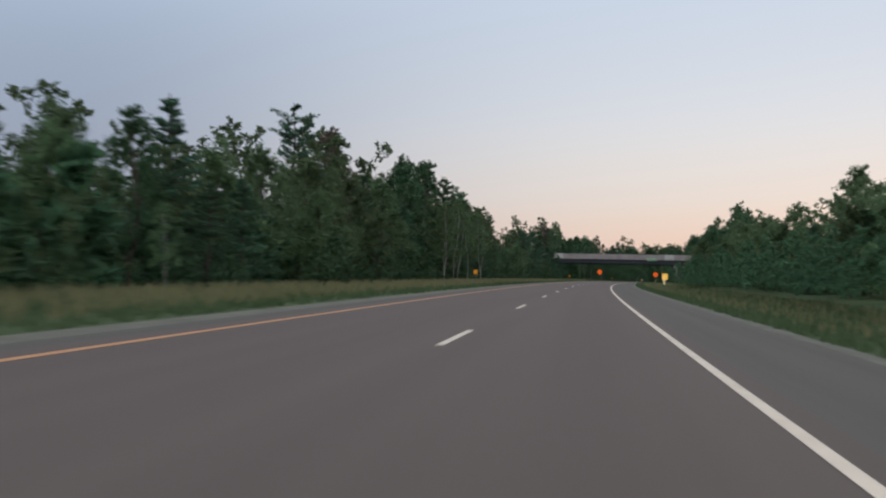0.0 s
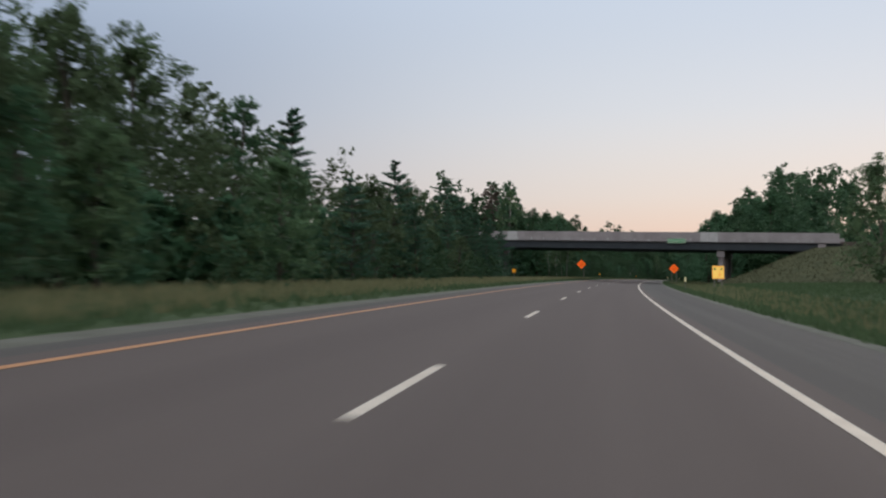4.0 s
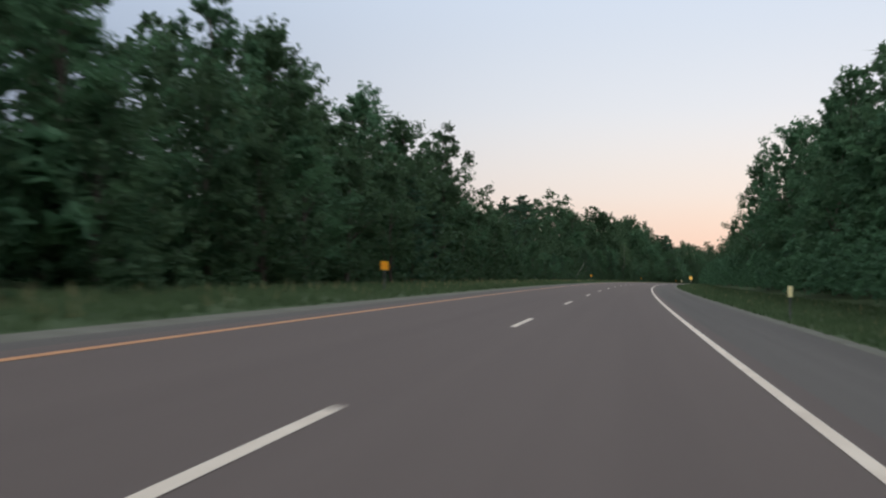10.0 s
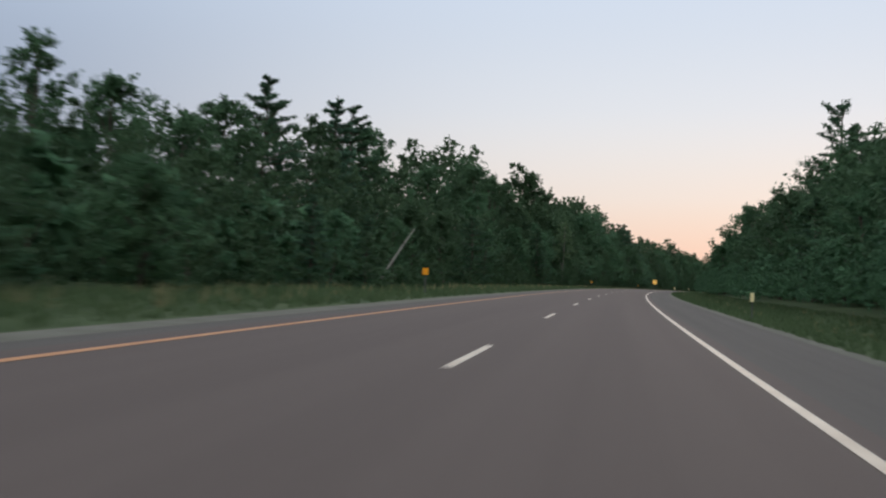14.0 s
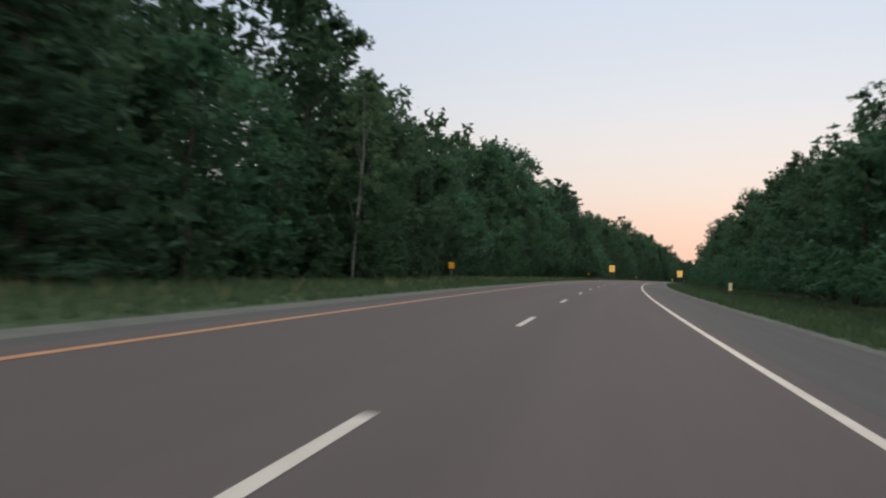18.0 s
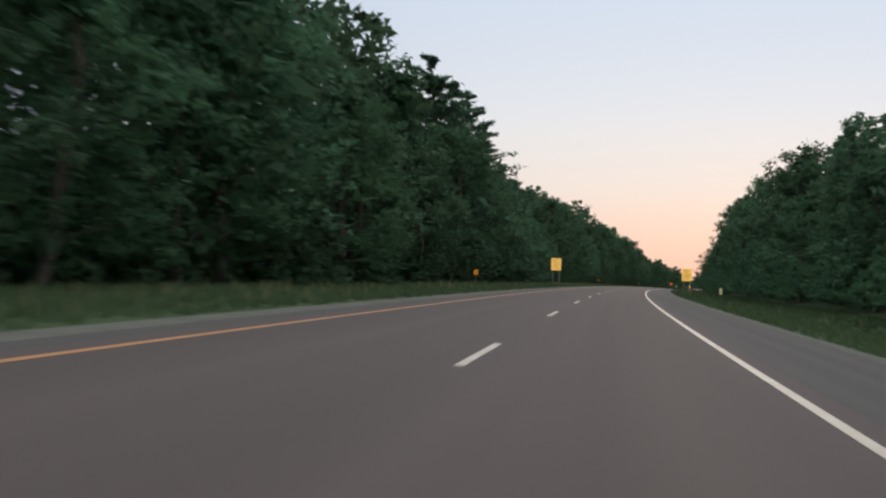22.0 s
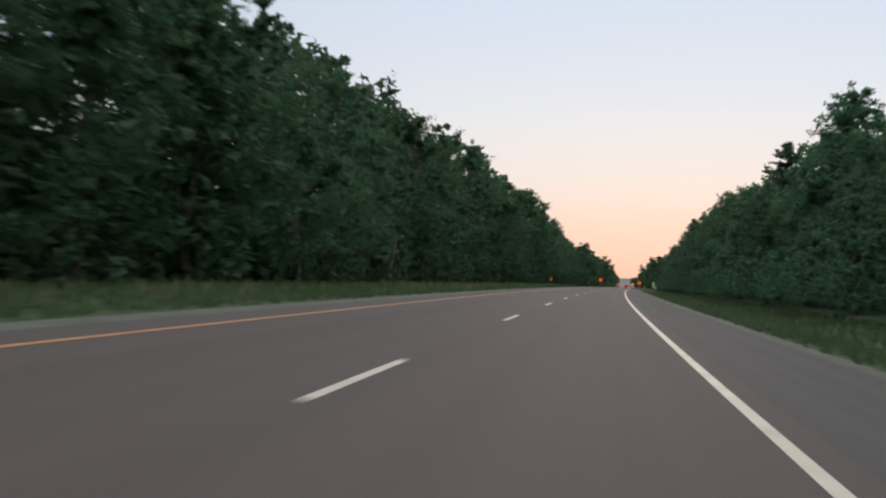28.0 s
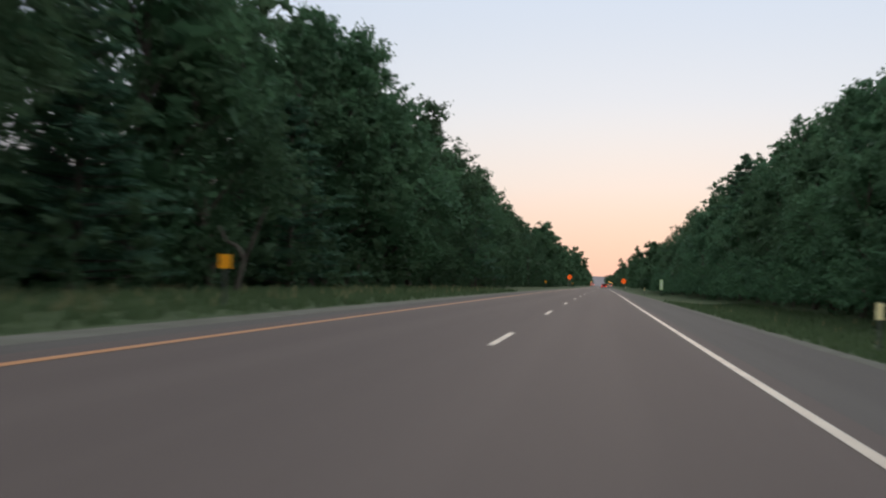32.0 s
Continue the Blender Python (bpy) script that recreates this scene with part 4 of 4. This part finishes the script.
# ---- name plate on the overpass ----
plate = thing("overpass_name_sign", "green road name plate fixed to the overpass parapet", "road sign", m=BR @ pose(6.87, -0.06, 6.31))
part("plate", rounded_plate(2.62, 0.66, 0.08, 0.04), GREEN, plate)
part("border", ring_plate(2.58, 0.62, 0.07, 0.06, -0.004), CREAM, plate)
words("Hammett Rd", 0.3, 0, -0.004, 0, CREAM, plate, wide=2.18)
for x in (-0.9, 0.9):
    part("bracket", box(x - 0.03, x + 0.03, 0.03, 0.075, -0.3, 0.3), GALV, plate)

# ---- landscape notice before the overpass ----
info = thing("landscape_notice", "pale orange notice board with green leaf shapes on timber posts", "road sign", m=stand(221.4, 10.4, -0.5))
for x in (-0.42, 0.42):
    post(x, -0.2, 2.3, info)
board = part("plate", rounded_plate(1.26, 1.44, 0.06), YELLOW, info)
board.matrix_basis = pose(0, 0, 1.86)
part("border", ring_plate(1.2, 1.38, 0.05, 0.022, -0.004), AMBER, board)
for x, sg in ((-0.36, 1), (0.34, -1)):
    part("leaf_shape", rounded_plate(0.22, 0.32, 0.1, 0.002, radians(24 * sg)), LEAF_GREEN, board, "green leaf shape").matrix_basis = pose(x, -0.004, 0.36)
    part("stalk", box(-0.014, 0.014, -0.003, -0.001, -0.13, 0.13), LEAF_GREEN, board).matrix_basis = pose(x + 0.16 * sg, -0.003, 0.2, 0, 55 * sg, 0)
for z, x, w in ((0.6, 0.0, 0.9), (0.02, 0.16, 0.42), (-0.16, 0.18, 0.34), (-0.3, 0.16, 0.4), (-0.44, 0.18, 0.3)):
    part("text_bar", box(x - w / 2, x + w / 2, -0.006, -0.003, z - 0.02, z + 0.02), AMBER, board)

# ---- far roadwork signs, mile marker, traffic ahead ----
diamond_sign(1190, -10.0, 0.4, 2.9, ["ROAD", "WORK", "AHEAD"], (-0.35, 0.35))
diamond_sign(1190, 5.6, -0.4, 2.9, ["ROAD", "WORK", "AHEAD"], (-0.35, 0.35))
mile = thing("mile_marker", "tall narrow pale green mile marker on a steel post", "road sign", m=stand(1054, 8.3, -0.4))
part("post", box(-0.03, 0.03, 0.01, 0.05, -0.2, 2.3), GALV, mile)
part("plate", rounded_plate(0.5, 1.5, 0.03), MILE_GREEN, mile).matrix_basis = pose(0, 0, 1.75)
for z in (2.0, 1.7, 1.4):
    part("figure_bar", box(-0.11, 0.11, -0.006, -0.003, z - 0.09, z + 0.09), WHITE, mile)


def vehicle(name, label, s, o, w, ln, h, paint, lamp, heading_turn=0.0):
    t = thing(name, label, "vehicle", "traffic ahead", m=pose(*road(s, o, float(bed(o))), 0, 0, heading(s) + heading_turn))
    body = box(-w / 2, w / 2, 0, ln, 0.35, h * 0.58, 0.12)
    part("body", body, paint, t)
    cab = box(-w / 2 + 0.08, w / 2 - 0.08, ln * 0.06, ln * 0.68, h * 0.56, h, 0.14)
    part("cabin", cab, paint, t)
    part("rear_window", box(-w / 2 + 0.22, w / 2 - 0.22, ln * 0.05, ln * 0.07, h * 0.64, h * 0.92), GLASS, t)
    part("bumper", box(-w / 2 + 0.04, w / 2 - 0.04, -0.1, 0.1, 0.38, 0.6, 0.03), BLACK, t)
    for x in (-w / 2 + 0.15, w / 2 - 0.15):
        part("tail_light", box(x - 0.11, x + 0.11, -0.02, 0.06, h * 0.42, h * 0.55, 0.01), lamp, t, "lit red tail light")
    for x in (-w / 2 + 0.12, w / 2 - 0.12):
        for y in (ln * 0.2, ln * 0.8):
            w0 = part("wheel", rod((x - 0.12, y, 0.34), (x + 0.12, y, 0.34), 0.34, 0.34, 18), TYRE, t, "black rubber tyre")
            part("rim", rod((x - 0.125, y, 0.34), (x + 0.125, y, 0.34), 0.2, 0.2, 14), GALV, w0, "grey steel rim")
    part("number_plate", box(-0.25, 0.25, -0.108, -0.1, 0.42, 0.54), WHITE, t, "plain pale plate")
    return t


def lamp_mat(name, colour, power):
    m = bpy.data.materials.new(name)
    m.use_nodes = True
    p = m.node_tree.nodes["Principled BSDF"]
    p.inputs["Base Color"].default_value = (*colour, 1)
    p.inputs["Emission Color"].default_value = (*colour, 1)
    p.inputs["Emission Strength"].default_value = power
    return m


TAIL = lamp_mat("tail_light_glow", (1.0, 0.05, 0.03), 4.0)
BEACON = lamp_mat("amber_beacon_glow", (1.0, 0.42, 0.05), 8.0)
PALE = mat("pale_vehicle_paint", (0.4, 0.4, 0.38), (0.5, 0.5, 0.48), 0.35, 1.0, 20, 0)
vehicle("red_car", "dark red car with lit tail lights on the carriageway", 1270, 0.0, 1.85, 4.6, 1.65, RED, TAIL)
for s, o in ((1420, 3.6), (1500, -6.4)):
    v = vehicle("work_truck", "pale work truck with amber beacons on the shoulder", s, o, 2.2, 6.0, 2.6, PALE, TAIL)
    for x in (-0.6, 0.6):
        part("beacon", rod((x, 1.2, 2.6), (x, 1.2, 2.85), 0.16, 0.12, 12), BEACON, v, "lit amber beacon")


# ---- verge grass ----
def tufts(name, label, spots, tall, material=None):
    """Blades of grass in tufts, as one mass."""
    rg = np.random.default_rng(11)
    n = len(spots)
    p = np.repeat(np.asarray(spots), 3, 0) + rg.normal(0, 0.05, (n * 3, 3)) * [1, 1, 0]
    a = rg.random(n * 3) * 6.283
    h = tall * (0.5 + rg.random(n * 3))
    wv = np.column_stack([np.cos(a), np.sin(a), np.zeros(n * 3)]) * (0.03 + 0.03 * rg.random((n * 3, 1)))
    tip = p + np.column_stack([rg.normal(0, 0.08, (n * 3, 2)), h])
    v = np.stack([p - wv, p + wv, tip], 1).reshape(-1, 3)
    me = bpy.data.meshes.new(name)
    me.vertices.add(len(v))
    me.vertices.foreach_set("co", v.ravel())
    me.loops.add(len(v))
    me.loops.foreach_set("vertex_index", np.arange(len(v)))
    me.polygons.add(n * 3)
    me.polygons.foreach_set("loop_start", np.arange(n * 3) * 3)
    me.materials.append(material or GRASS)
    me.update(calc_edges=True)
    return tagged(new(name, me), label, "grass", kind="stuff")


rg = np.random.default_rng(5)
for tag, o0, o1, n in (("left", -14.5, -7.35, 66000), ("right", 4.98, 12.0, 62000)):
    ss = rg.random(n) * 1000 - 5
    oo = o0 + (o1 - o0) * rg.random(n)
    tufts("verge_grass_" + tag, "rough uncut summer grass on the verge", road(ss, oo, np.interp(oo, ao, au) - 0.03), 0.2)
for tag in ("left", "right"):
    tufts("bank_grass_" + tag, "dry rough grass on the overpass bank", BANK_SPOTS["bank_" + tag], 0.16, BANK_GRASS)
ss = np.concatenate([rg.random(14000) * 300 - 5, 295 + rg.random(2000) * 700])
oo = -13.6 + 5.4 * rg.random(len(ss)) ** 1.3
tufts("dry_grass_left", "tall dry seed-headed grass before the wood", road(ss, oo, np.interp(oo, ao, au) - 0.03), 0.34, DRY_GRASS)
ss = np.concatenate([rg.random(4000) * 300 - 5, 295 + rg.random(600) * 700])
oo = 6.2 + 5.5 * rg.random(len(ss))
tufts("dry_grass_right", "tall dry seed-headed grass beside the shoulder", road(ss, oo, np.interp(oo, ao, au) - 0.03), 0.3, DRY_GRASS)
ss = 120 + rg.random(16000) * 160
oo = 11.5 + 20.0 * rg.random(len(ss))
tufts("open_grass_right", "rough grass between the shoulder and the overpass bank", road(ss, oo, np.interp(oo, ao, au) - 0.03), 0.2)
